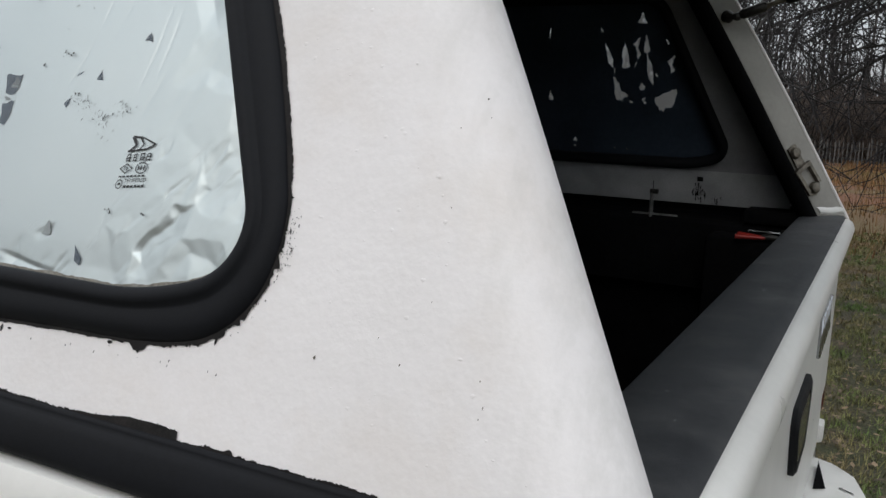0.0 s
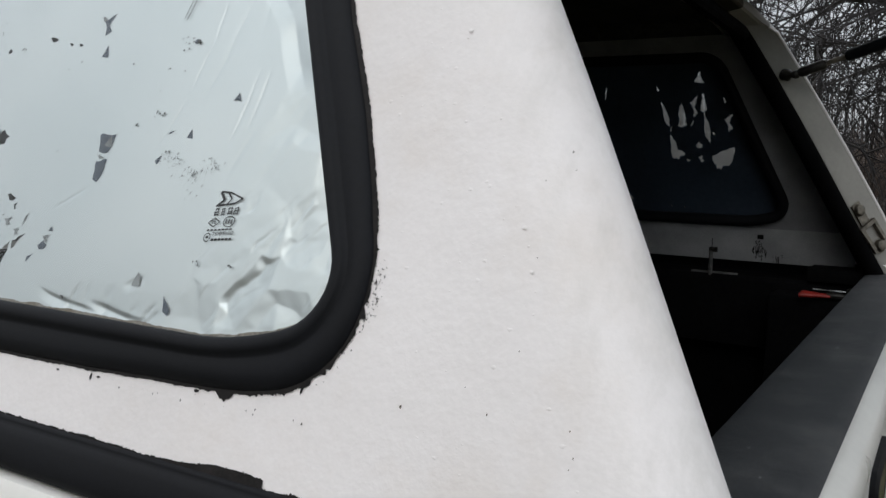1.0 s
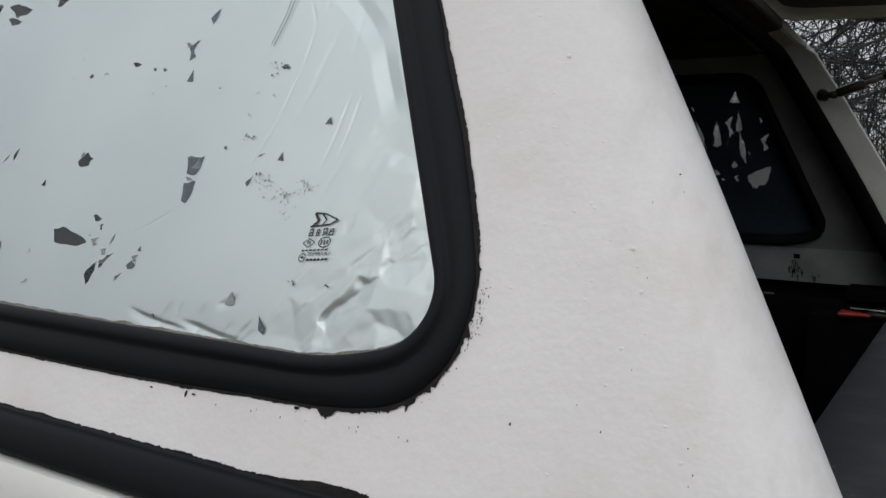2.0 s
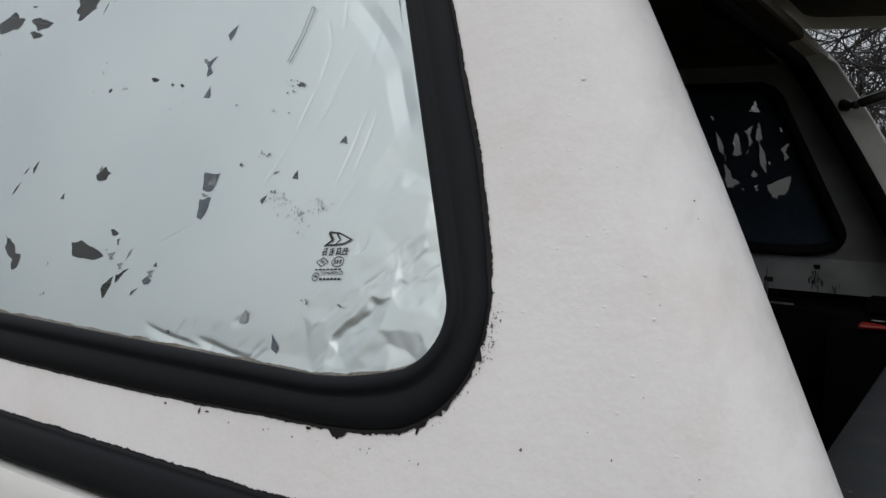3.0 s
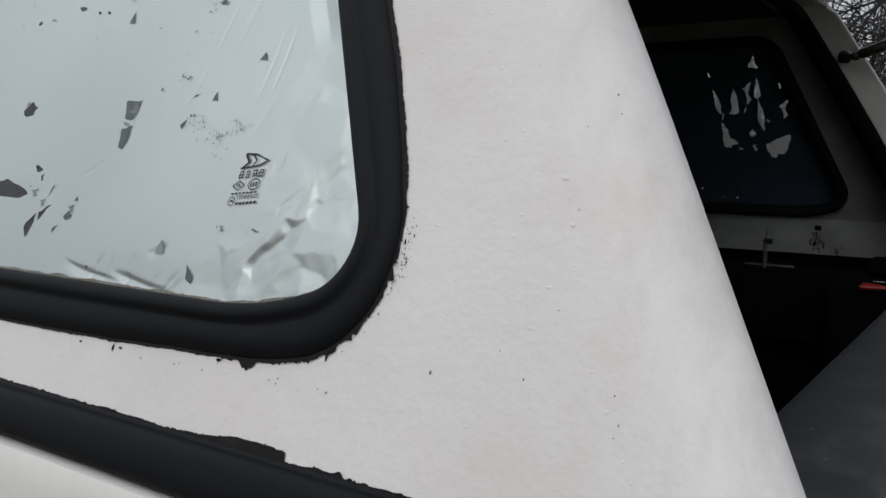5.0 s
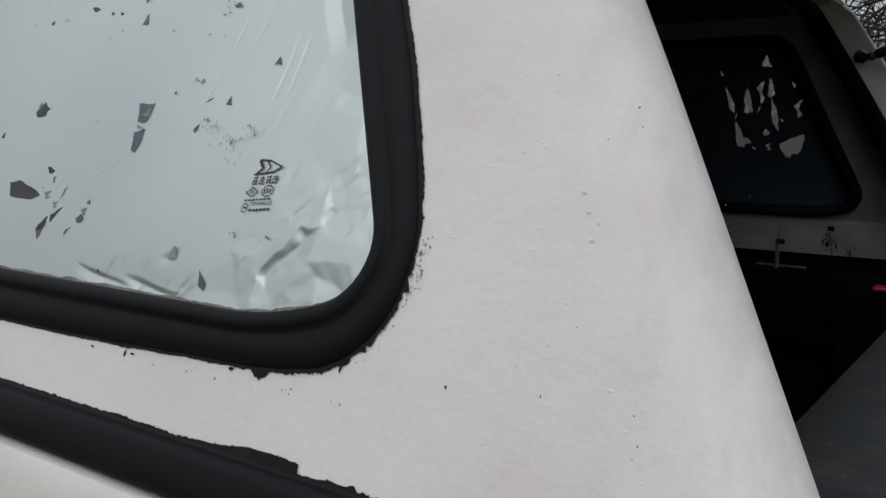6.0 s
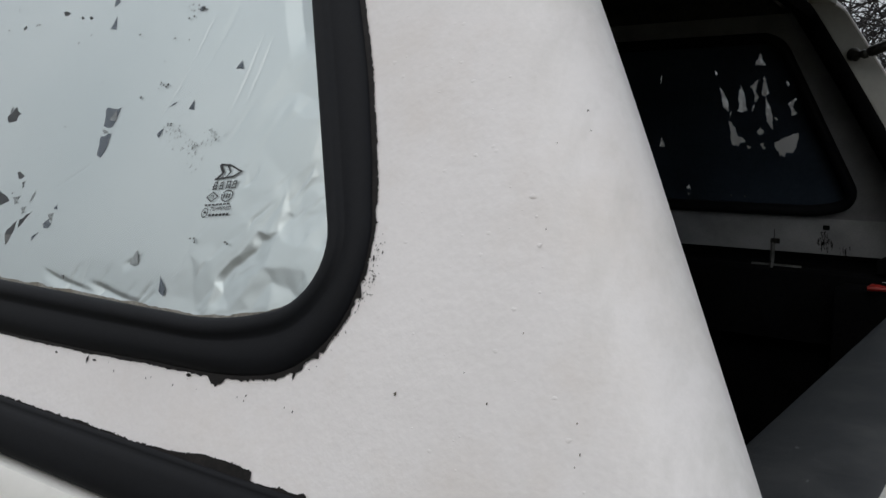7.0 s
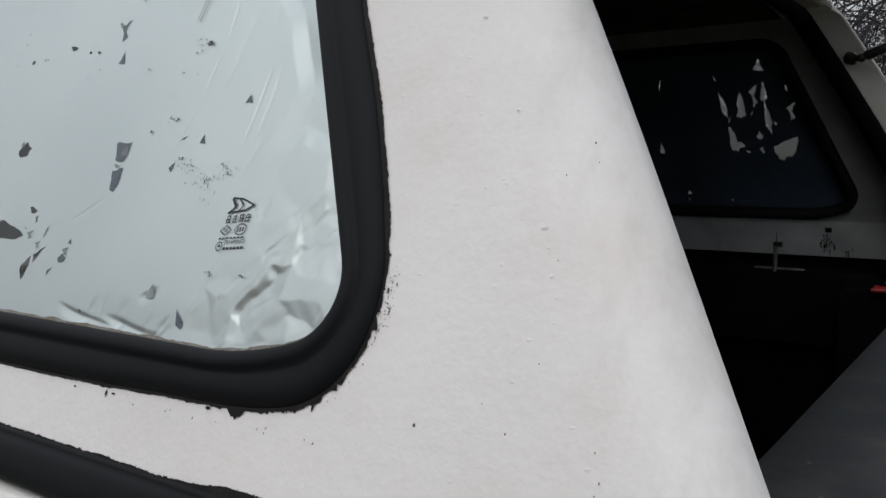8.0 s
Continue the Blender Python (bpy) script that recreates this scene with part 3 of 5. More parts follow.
# where the film is torn: middle, size and kind of shard
NEAR_LARGE = [(-0.767, 0.2005, 0.0377, 0.0394, "tooth"), (-0.888, 0.189, 0.050, 0.024, "blot"), (-0.8325, 0.1835, 0.041, 0.0145, "chip"), (-0.8353, 0.1715, 0.026, 0.009, "chip"), (-0.557, 0.1517, 0.0087, 0.0141, "leaf"), (-0.571, 0.123, 0.0118, 0.018, "rag"), (-0.5637, 0.101, 0.0078, 0.0106, "tri"), (-0.6332, 0.1146, 0.0116, 0.0045, "chip"),
              (-0.659, 0.031, 0.0193, 0.0132, "blot"), (-0.532, 0.0273, 0.0175, 0.0152, "trap"), (-0.531, 0.0067, 0.0115, 0.0173, "trap"), (-0.751, -0.043, 0.033, 0.030, "fin"), (-0.6485, -0.0335, 0.0466, 0.0147, "fish"), (-0.5972, -0.050, 0.0141, 0.0132, "dart"), (-0.6115, -0.0605, 0.0108, 0.019, "leaf"), (-0.4275, -0.0803, 0.0083, 0.0121, "blade")]
NEAR_SMALL = [(-0.736, 0.191, 0.004, 0.0135, "sliver"), (-0.7265, 0.199, 0.0035, 0.0075, "sliver"), (-0.6217, -0.0172, 0.012, 0.0056, "chip"), (-0.5775, -0.061, 0.0069, 0.0075, "dart"), (-0.5672, -0.051, 0.0103, 0.0071, "blot"), (-0.5627, -0.0384, 0.005, 0.004, "tri"), (-0.770, 0.031, 0.0075, 0.009, "sliver"), (-0.7585, 0.035, 0.006, 0.013, "leaf"), (-0.7757, 0.0148, 0.0082, 0.0136, "sliver"),
              (-0.415, 0.061, 0.0070, 0.0062, "tri"), (-0.449, 0.0352, 0.0058, 0.0070, "tri"), (-0.468, 0.036, 0.0070, 0.0036, "sliver"), (-0.4735, 0.016, 0.0055, 0.0070, "leaf"), (-0.704, 0.010, 0.0060, 0.0060, "tri"), (-0.614, -0.024, 0.005, 0.006, "rag"), (-0.688, 0.107, 0.0055, 0.0045, "blot"), (-0.609, 0.109, 0.0050, 0.0030, "chip"), (-0.597, 0.108, 0.0060, 0.0030, "chip"), (-0.469, 0.104, 0.0045, 0.0042, "blot"), (-0.855, 0.204, 0.0110, 0.0024, "chip")]
FAR_LARGE = [(-0.500, 0.140, 0.0220, 0.0560, "spire"), (-0.474, 0.155, 0.0170, 0.0440, "rag"), (-0.455, 0.165, 0.0140, 0.0420, "spire"), (-0.450, 0.118, 0.0150, 0.0820, "blade"), (-0.466, 0.075, 0.0130, 0.0160, "blot"), (-0.463, 0.045, 0.0120, 0.0150, "rag"), (-0.511, 0.068, 0.0300, 0.0540, "wedge"), (-0.532, 0.140, 0.0150, 0.0540, "blade"), (-0.407, 0.121, 0.0170, 0.0360, "rag"), (-0.419, 0.047, 0.0440, 0.0500, "kite"), (-0.461, 0.215, 0.0200, 0.0240, "tri")]
FAR_SMALL = [(-0.413, 0.167, 0.0060, 0.0117, "chip"), (-0.656, 0.185, 0.0060, 0.0278, "sliver"), (-0.666, 0.052, 0.0110, 0.0235, "tri"), (-0.617, -0.046, 0.0090, 0.0107, "tri"), (-0.522, 0.108, 0.0050, 0.0160, "sliver"), (-0.478, 0.121, 0.0060, 0.0140, "sliver"), (-0.618, -0.062, 0.0050, 0.0043, "chip"), (-0.529, -0.062, 0.0040, 0.0043, "chip"), (-0.502, -0.063, 0.0035, 0.0043, "chip"), (-0.545, 0.193, 0.0055, 0.0117, "blade"), (-0.436, 0.099, 0.0060, 0.0070, "chip"), (-0.490, 0.042, 0.0080, 0.0060, "chip")]
FILM_SPLIT = -0.5855           # rearward of this the film is creased
near_holes = [flake(*f, 11 + i) for i, f in enumerate(NEAR_LARGE + NEAR_SMALL) if f[0] < FILM_SPLIT]
near_tears = [flake(*f, 11 + i) for i, f in enumerate(NEAR_LARGE + NEAR_SMALL) if f[0] > FILM_SPLIT]
far_holes = [flake(*f, 71 + i) for i, f in enumerate(FAR_LARGE + FAR_SMALL)]
window_near = side_window(near, near_holes, GLASS, SILVER, "canopy side window with peeling silver film", FILM_SPLIT)
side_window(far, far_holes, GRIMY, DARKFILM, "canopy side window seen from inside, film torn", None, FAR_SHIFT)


# the film hangs loose and creased in the lower rear corner and along the rear edge
# a fold: from, to, reach on its upper and on its lower side, depth
FOLDS = [(-0.580, -0.086, -0.270, -0.086, 0.014, 0.009, 0.0004), (-0.556, -0.0815, -0.488, -0.0935, 0.0022, 0.006, 0.0016), (-0.500, -0.0868, -0.440, -0.0925, 0.003, 0.006, 0.0018), (-0.444, 0.176, -0.386, 0.116, 0.010, 0.012, 0.0030), (-0.390, 0.122, -0.360, 0.062, 0.009, 0.011, 0.0028), (-0.470, -0.072, -0.452, -0.062, 0.003, 0.006, 0.0008)]
CREASES = [(-0.488, 0.1827, -0.4425, 0.1782), (-0.4425, 0.1782, -0.404, 0.1785), (-0.441, 0.1925, -0.415, 0.1877), (-0.448, 0.1733, -0.444, 0.1444), (-0.4615, 0.1582, -0.4515, 0.1361), (-0.4515, 0.1361, -0.4512, 0.103), (-0.4512, 0.103, -0.4615, 0.0658), (-0.400, 0.090, -0.414, 0.020), (-0.392, 0.086, -0.402, 0.030), (-0.4615, 0.0658, -0.480, 0.020), (-0.533, -0.003, -0.575, -0.028)]
# facets of the crumpled corner: place on the window and depth in millimetres
CRUMPLE = [(-0.3693, 0.0244, 0.4), (-0.359, 0.0308, 0.3), (-0.3368, 0.0227, 0.6), (-0.3319, -0.0119, 3.0), (-0.3486, -0.011, 2.0), (-0.3718, 0.0055, 0.8), (-0.3205, -0.0084, 4.5), (-0.3139, -0.0296, 3.0), (-0.3112, -0.046, 1.2), (-0.3313, -0.0501, 0.6), (-0.345, -0.0405, 1.2), (-0.344, -0.031, 3.2),
           (-0.394, -0.0906, 2.0), (-0.3815, -0.0744, 3.4), (-0.3692, -0.0615, 3.6), (-0.3575, -0.0475, 3.2), (-0.386, -0.0735, 0.7), (-0.3745, -0.059, 0.8), (-0.3605, -0.0435, 0.8), (-0.3490, -0.0285, 1.6),
           (-0.3849, -0.0891, 0.6), (-0.3775, -0.081, 2.4), (-0.3691, -0.0875, 1.0), (-0.361, -0.078, 0.4), (-0.3513, -0.0606, 0.4), (-0.3416, -0.0699, 2.2), (-0.3356, -0.0614, 0.5), (-0.3192, -0.0598, 0.8), (-0.323, -0.0723, 2.8), (-0.3368, -0.0828, 0.8), (-0.352, -0.086, 1.6)]
HEM = [(-0.430, -0.104, 0.3), (-0.412, -0.060, 0.1), (-0.397, -0.020, 0.0), (-0.388, 0.030, 0.0), (-0.378, 0.060, 0.0), (-0.362, 0.042, 1.8), (-0.342, 0.036, 2.2), (-0.340, 0.078, 0.0), (-0.330, 0.030, 3.0), (-0.303, -0.012, 5.0), (-0.292, -0.050, 2.0), (-0.298, -0.090, 2.0), (-0.330, -0.106, 1.0), (-0.370, -0.106, 0.5)]


def facets(U, V):
    """Depth of the crumpled corner: flat facets between the points of CRUMPLE, with finer ones between them."""
    rnd = random.Random(27)
    pts = list(CRUMPLE) + list(HEM)
    depth = np.zeros_like(U)
    ca, sa = math.cos(radians(50)), math.sin(radians(50))
    U, V = U + 0.0013 * np.sin(V * 190 + U * 80) + 0.0006 * np.sin(V * 510 - U * 290 + 1.3), V + 0.0013 * np.sin(U * 170 - V * 70 + 0.7) + 0.0006 * np.sin(U * 470 + V * 330)
    for level in (0, 1):
        if level:                                         # small drawn-out dents, running up and rearward
            pts = [(u, v, 0.0) for u, v, _ in HEM]
            for _ in range(150):
                u, v = rnd.uniform(-0.405, -0.305), rnd.uniform(-0.100, 0.0)
                pts.append((u, v, rnd.uniform(-0.45, 0.45)))
            pts = [((u * ca + v * sa) * 0.4, v * ca - u * sa, h) for u, v, h in pts]
            U, V = (U * ca + V * sa) * 0.4, V * ca - U * sa
        cv, _, cf, origin, _, _ = delaunay_2d_cdt([Vector(p[:2]) for p in pts], [], [], 0, 1e-7)
        high = [pts[o[0]][2] * 0.001 for o in origin]
        for f in cf:
            (x0, y0), (x1, y1), (x2, y2) = (tuple(cv[i]) for i in f)
            area = (x1 - x0) * (y2 - y0) - (x2 - x0) * (y1 - y0)
            if abs(area) < 1e-12:
                continue
            b1 = ((U - x0) * (y2 - y0) - (x2 - x0) * (V - y0)) / area
            b2 = ((x1 - x0) * (V - y0) - (U - x0) * (y1 - y0)) / area
            hit = (b1 >= 0) & (b2 >= 0) & (b1 + b2 <= 1)
            depth[hit] += (high[f[0]] + b1 * (high[f[1]] - high[f[0]]) + b2 * (high[f[2]] - high[f[0]]))[hit]
    return depth


def loose_film():
    """A limp sheet with drawn folds, faceted where it bunches in the corner, and leaning back from the glass towards the rear."""
    rnd = random.Random(5)
    edge_x = lambda v: -0.312 - 0.43 * (v + 0.031)
    folds = list(FOLDS) + [(*c, 0.0015, 0.0018, 0.0004) for c in CREASES]
    for _ in range(12):                                   # long faint drag lines
        u, v = rnd.uniform(-0.47, -0.37), rnd.uniform(-0.02, 0.13)
        a, l = radians(rnd.gauss(66, 9)), rnd.uniform(0.05, 0.13)
        folds.append((u, v, u + l * math.cos(a) * rnd.choice((1, 1, -0.4)), v + l * math.sin(a), rnd.uniform(0.002, 0.006), rnd.uniform(0.002, 0.008), rnd.uniform(0.0001, 0.0003)))
    for k in range(7):                                    # pleats along the foot
        u = rnd.uniform(-0.53, -0.40)
        folds.append((u, -0.1, u + rnd.uniform(0.006, 0.02), -0.1 + rnd.uniform(0.014, 0.03), rnd.uniform(0.002, 0.005), rnd.uniform(0.002, 0.006), rnd.uniform(0.0003, 0.0008)))
    us = np.arange(FILM_SPLIT, -0.268, 0.0009)
    vs = np.arange(-0.104, 0.2501, 0.0009)
    U, V = np.meshgrid(us, vs)
    depth = np.zeros_like(U)
    UW = U + 0.0010 * np.sin(V * 75 + 1.0)
    VW = V + 0.0010 * np.sin(U * 80 + 0.4)
    for u0, v0, u1, v1, up, down, h in folds:
        du, dv = u1 - u0, v1 - v0
        l = math.hypot(du, dv)
        t = np.clip(((UW - u0) * du + (VW - v0) * dv) / l ** 2, 0, 1)
        off = ((UW - u0) * -dv + (VW - v0) * du) / l * (1 if du > 0 else -1)
        part_ = np.clip(1 - np.where(off > 0, off / up, -off / down), 0, 1)
        depth += h * part_ * np.clip(np.minimum(t, 1 - t) * 3.2, 0, 1) * 0.9
    lean = np.clip((U + 0.50) / 0.12, 0, 1)
    depth += 0.24 * lean * lean * (3 - 2 * lean) * np.clip(V - 0.025, 0, 1) ** 2
    depth += 0.85 * facets(U, V)
    depth *= np.clip((U - FILM_SPLIT) / 0.02, 0, 1)
    depth = np.maximum(depth, -0.0002) + 0.0007
    P = np.stack([U, 0.361 + V * SI + depth * CO, 1.43 + V * CO - depth * SI], -1).reshape(-1, 3).tolist()
    w = len(us)
    faces = [(r * w + c, r * w + c + 1, (r + 1) * w + c + 1, (r + 1) * w + c) for r in range(len(vs) - 1) for c in range(w - 1) if edge_x(vs[r]) - us[c] > -0.014]
    used = sorted({i for f in faces for i in f})
    index = {i: k for k, i in enumerate(used)}
    return [P[i] for i in used], [tuple(index[i] for i in f) for f in faces]


def tears():
    """Small torn gaps in the creased part, dark with what lies behind."""
    return joined(*[([near(p.x, p.y, -0.0005) for p in t], [tuple(range(len(t)))]) for t in near_tears])


tagged(part("film_tears", tears(), DARKFILM, window_near, "small dark tears in the film", smooth=False), kind="stuff")
# pale scraps of film still clinging in the torn places
SCRAPS = [(-0.5285, 0.0290, 0.0095, 0.0085, "tri"), (-0.533, 0.0170, 0.0080, 0.0030, "chip"), (-0.617, -0.036, 0.0100, 0.0070, "rag"), (-0.596, -0.033, 0.0045, 0.0110, "sliver"), (-0.603, -0.043, 0.0070, 0.0060, "rag"), (-0.566, -0.046, 0.0080, 0.0060, "rag"), (-0.577, 0.1285, 0.0070, 0.0045, "chip"), (-0.664, 0.035, 0.0050, 0.0060, "blot"), (-0.460, -0.066, 0.0090, 0.0100, "spire"), (-0.776, 0.214, 0.0120, 0.0070, "chip")]
SCRAP = material("clinging_film_scrap", (0.30, 0.315, 0.32), 0.5, vary=0.2, scale=120, fine=0.1)
scraps = [flake(*f, 300 + i) for i, f in enumerate(SCRAPS)]
tagged(part("film_scraps", joined(*[([near(p.x, p.y, -0.0003) for p in t], [tuple(range(len(t)))]) for t in scraps]), SCRAP, window_near, "pale scraps of film in the torn places", smooth=False), kind="stuff")
part("loose_film", loose_film(), SILVER, window_near, "creased loose film in the corner", sharp=180)


def strip_on(place, a, b, width, out):
    """A thin flat strip on a slope from a to b."""
    a, b = Vector(a), Vector(b)
    n = (b - a).normalized().orthogonal() * width / 2
    return [place(p.x, p.y, out) for p in (a - n, b - n, b + n, a + n)], [(0, 1, 2, 3)]


def ring_on(place, cx, cy, rx, ry, width, out, n=24):
    rows = [[place(cx + (rx + d) * math.cos(2 * math.pi * k / n), cy + (ry + d) * math.sin(2 * math.pi * k / n), out) for k in range(n)] for d in (0, width)]
    return loft(rows, close_u=True)


def words(text, height):
    """Built-in lettering as a flat mesh: points in the plane and faces."""
    cu = bpy.data.curves.new("lettering", "FONT")
    cu.body, cu.size, cu.resolution_u = text, height / 0.72, 3
    ob = bpy.data.objects.new("lettering", cu)
    me = bpy.data.meshes.new_from_object(ob)
    out = [tuple(v.co) for v in me.vertices], [tuple(f.vertices) for f in me.polygons]
    bpy.data.objects.remove(ob)
    bpy.data.curves.remove(cu)
    return out


def glass_stamp():
    o = -0.0001
    on = lambda u, v, out: near(-0.397 + 0.86 * (u + 0.398), -0.018 + 0.93 * (v + 0.017) + 0.09 * (u + 0.40), out)
    shapes = []
    # a pointed emblem drawn as plain strokes
    for a, b, w in (((-0.4085, -0.0010), (-0.3985, -0.0022), 0.0011), ((-0.3985, -0.0022), (-0.3860, -0.0072), 0.0010), ((-0.3860, -0.0072), (-0.3930, -0.0102), 0.0010), ((-0.3930, -0.0102), (-0.4105, -0.0110), 0.0011),
                    ((-0.4085, -0.0012), (-0.4035, -0.0072), 0.0018), ((-0.4035, -0.0070), (-0.4090, -0.0108), 0.0014), ((-0.4010, -0.0024), (-0.3965, -0.0068), 0.0009), ((-0.3965, -0.0068), (-0.4000, -0.0104), 0.0009)):
        shapes.append(strip_on(on, a, b, w * 1.15, o))
    # four unread characters as strokes
    rnd = random.Random(6)
    for k in range(4):
        x = -0.4105 + 0.0063 * k
        for j in range(3):
            y = -0.0136 - 0.0020 * j + rnd.uniform(-0.0004, 0.0004)
            shapes.append(strip_on(on, (x + rnd.uniform(0, 0.0012), y), (x + 0.0048 - rnd.uniform(0, 0.0012), y + 0.0004), 0.0008, o))
        for j in range(2):
            u = x + 0.0012 + 0.0022 * j + rnd.uniform(-0.0005, 0.0005)
            shapes.append(strip_on(on, (u, -0.0132), (u + rnd.uniform(-0.0014, 0.0014), -0.0182), 0.0008, o))
    # a diamond and a ring mark
    d = [(-0.4135, -0.0228), (-0.4080, -0.0196), (-0.4025, -0.0228), (-0.4080, -0.0260)]
    for a, b in zip(d, d[1:] + d[:1]):
        shapes.append(strip_on(on, a, b, 0.0007, o))
    for a, b in (((-0.4098, -0.0217), (-0.4082, -0.0217)), ((-0.4090, -0.0217), (-0.4090, -0.0238)), ((-0.4076, -0.0217), (-0.4066, -0.0238)), ((-0.4066, -0.0217), (-0.4076, -0.0238))):
        shapes.append(strip_on(on, a, b, 0.0006, o))
    shapes.append(ring_on(on, -0.3935, -0.0228, 0.0050, 0.0032, 0.0007, o))
    for k in range(3):
        shapes.append(strip_on(on, (-0.3962 + 0.0026 * k, -0.0212), (-0.3964 + 0.0026 * k, -0.0244), 0.0011, o))
    # small print that cannot be read, as bars, then the readable word
    for k in range(7):
        shapes.append(strip_on(on, (-0.4130 + 0.0036 * k, -0.0282), (-0.4106 + 0.0036 * k, -0.0281), 0.0011, o))
    for k in range(6):
        shapes.append(strip_on(on, (-0.4065 + 0.0034 * k, -0.0351), (-0.4041 + 0.0034 * k, -0.0350), 0.0016, o))
    shapes.append(ring_on(on, -0.4110, -0.0332, 0.0026, 0.0026, 0.0006, o))
    shapes.append(strip_on(on, (-0.4122, -0.0330), (-0.4098, -0.0330), 0.0013, o))
    v, f = words("TEMPERED", 0.0026)
    wide = max(p[0] for p in v)
    shapes.append(([on(-0.4068 + p[0] * 0.0205 / wide, -0.0322 + p[1], o) for p in v], f))
    return joined(*shapes)


part("glass_stamp", glass_stamp(), PRINT, window_near, "small black maker's stamp printed on the glass", smooth=False)


def film_marks():
    """Specks of a rubbed-off print and hair-thin scratches on the film."""
    rnd = random.Random(4)
    shapes = []
    for cx, cv, n in ((-0.452, 0.012, 16), (-0.438, 0.006, 26), (-0.421, 0.013, 24), (-0.436, -0.006, 9), (-0.465, 0.016, 8)):
        for _ in range(n):
            x, v = cx + rnd.gauss(0, 0.0045), cv + rnd.gauss(0, 0.0038)
            shapes.append(strip_on(near, (x, v), (x + rnd.uniform(-0.0003, 0.0007), v + rnd.uniform(0.0005, 0.0018)), rnd.uniform(0.0003, 0.0006), 0.0002))
    spots = [(rnd.uniform(-0.9, -0.6), rnd.uniform(-0.085, 0.22), rnd.choice((1, 2, 3)), 0.0035) for _ in range(14)]
    spots += [(-0.669, 0.108, 7, 0.0020), (-0.481, 0.107, 3, 0.0015), (-0.473, 0.103, 5, 0.0030), (-0.4665, 0.103, 9, 0.0014), (-0.479, 0.0967, 2, 0.0010), (-0.487, 0.083, 3, 0.0014), (-0.4722, 0.0816, 1, 0.0003), (-0.601, 0.0875, 2, 0.0008), (-0.588, 0.0923, 1, 0.0005), (-0.593, 0.0722, 1, 0.0004), (-0.528, 0.0884, 1, 0.0004),
              (-0.487, 0.050, 4, 0.0016), (-0.480, 0.049, 3, 0.0014), (-0.504, 0.0415, 3, 0.0013), (-0.490, 0.0668, 1, 0.0005), (-0.555, 0.0538, 1, 0.0004), (-0.582, 0.0207, 2, 0.0006), (-0.465, 0.0219, 5, 0.0018), (-0.410, -0.0505, 4, 0.0014), (-0.526, -0.0844, 4, 0.0014), (-0.383, -0.0507, 3, 0.0007)]
    for x, v, count, wide in spots:
        for _ in range(count):
            a, b = x + rnd.gauss(0, wide), v + rnd.gauss(0, wide * 0.7)
            r = rnd.uniform(0.0004, 0.0008)
            shapes.append(strip_on(near, (a - r, b), (a + r, b + rnd.uniform(-r, r)), r * 1.6, 0.0002))
    for a, b in (((-0.4789, 0.1669), (-0.4815, 0.145)), ((-0.4815, 0.145), (-0.4877, 0.1225)), ((-0.4752, 0.1648), (-0.4785, 0.143)), ((-0.4785, 0.143), (-0.4849, 0.1209)), ((-0.4789, 0.1669), (-0.4752, 0.1648)), ((-0.5311, 0.1861), (-0.5185, 0.190)), ((-0.528, 0.1832), (-0.5156, 0.1874))):
        shapes.append(strip_on(near, a, b, 0.0006, 0.0002))
    return joined(*shapes)


tagged(part("rubbed_print", film_marks(), MARK, window_near, "grey specks and scratches on the film", smooth=False), kind="stuff")


def grime_line():
    """Dirt gathered along the foot of the glass, uneven in width."""
    inner, outer = [], []
    line = dense(WINDOW, 0.0012)
    for p, n in zip(line, normals(line)):
        if n.y > -0.35 or p.x < -0.95:
            continue
        q = Vector((p.x * 55, p.y * 55, 3.0))
        d = 0.0010 + 0.0022 * max(0.0, noise.noise(q) + 0.35) + 0.0011 * max(0.0, noise.noise(q * 7)) + 0.0006 * max(0.0, noise.noise(q * 19))
        inner.append(near(*(p + n * 0.0015), 0.0003))
        outer.append(near(*(p - n * d), 0.0003))
    return loft([inner, outer])


GRIME = material("brown_grime", (0.24, 0.215, 0.175), 0.85, vary=0.2, scale=60, fine=0.25, fine_scale=500, tint=(0.36, 0.35, 0.32), spec=0.1)
part("grime_line", grime_line(), GRIME, window_near, "brown grime along the foot of the glass", smooth=False)

# ragged black paint left round the seal by the brush


def ragged_ring():
    inner, outer = [], []
    line = dense(WINDOW, 0.0006)
    for p, n in zip(line, normals(line)):
        q = Vector((p.x * 160, p.y * 160, 0))
        teeth = 0.0005 * noise.noise(q * 0.35) + 0.0007 * noise.noise(q * 1.7) + 0.0006 * noise.noise(q * 4.3)
        low = max(0.0, 1 - (p - Vector((-0.318, -0.088))).length / 0.075)
        run = max(0.0, noise.noise(Vector((p.x * 420, p.y * 420, 8.0))) - 0.15)
        bristle = max(0.0, noise.noise(Vector((p.x * 900, p.y * 900, 2.0)))) * max(0.0, n.x + 0.15)
        lump = 0.0
        if n.y < -0.9 and -0.395 < p.x < -0.31:
            lump = 0.0016 * max(0.0, noise.noise(Vector((p.x * 190, 2.0, 5.0)))) + 0.0048 * max(0.0, 1 - abs(p.x + 0.3645) / 0.0055) ** 0.6
        d = reach(p, n) + max(teeth, -0.0008) + low * (0.0050 * run + 0.0075 * bristle) + lump
        inner.append(near(*(p + n * (rubber_end(p, n) - 0.004)), 0.0006))
        outer.append(near(*(p + n * d), 0.0006))
    return loft([inner, outer], close_u=True)


part("paint_smear", ragged_ring(), SMEAR, canopy, "ragged black brush paint round the window seal", smooth=False)


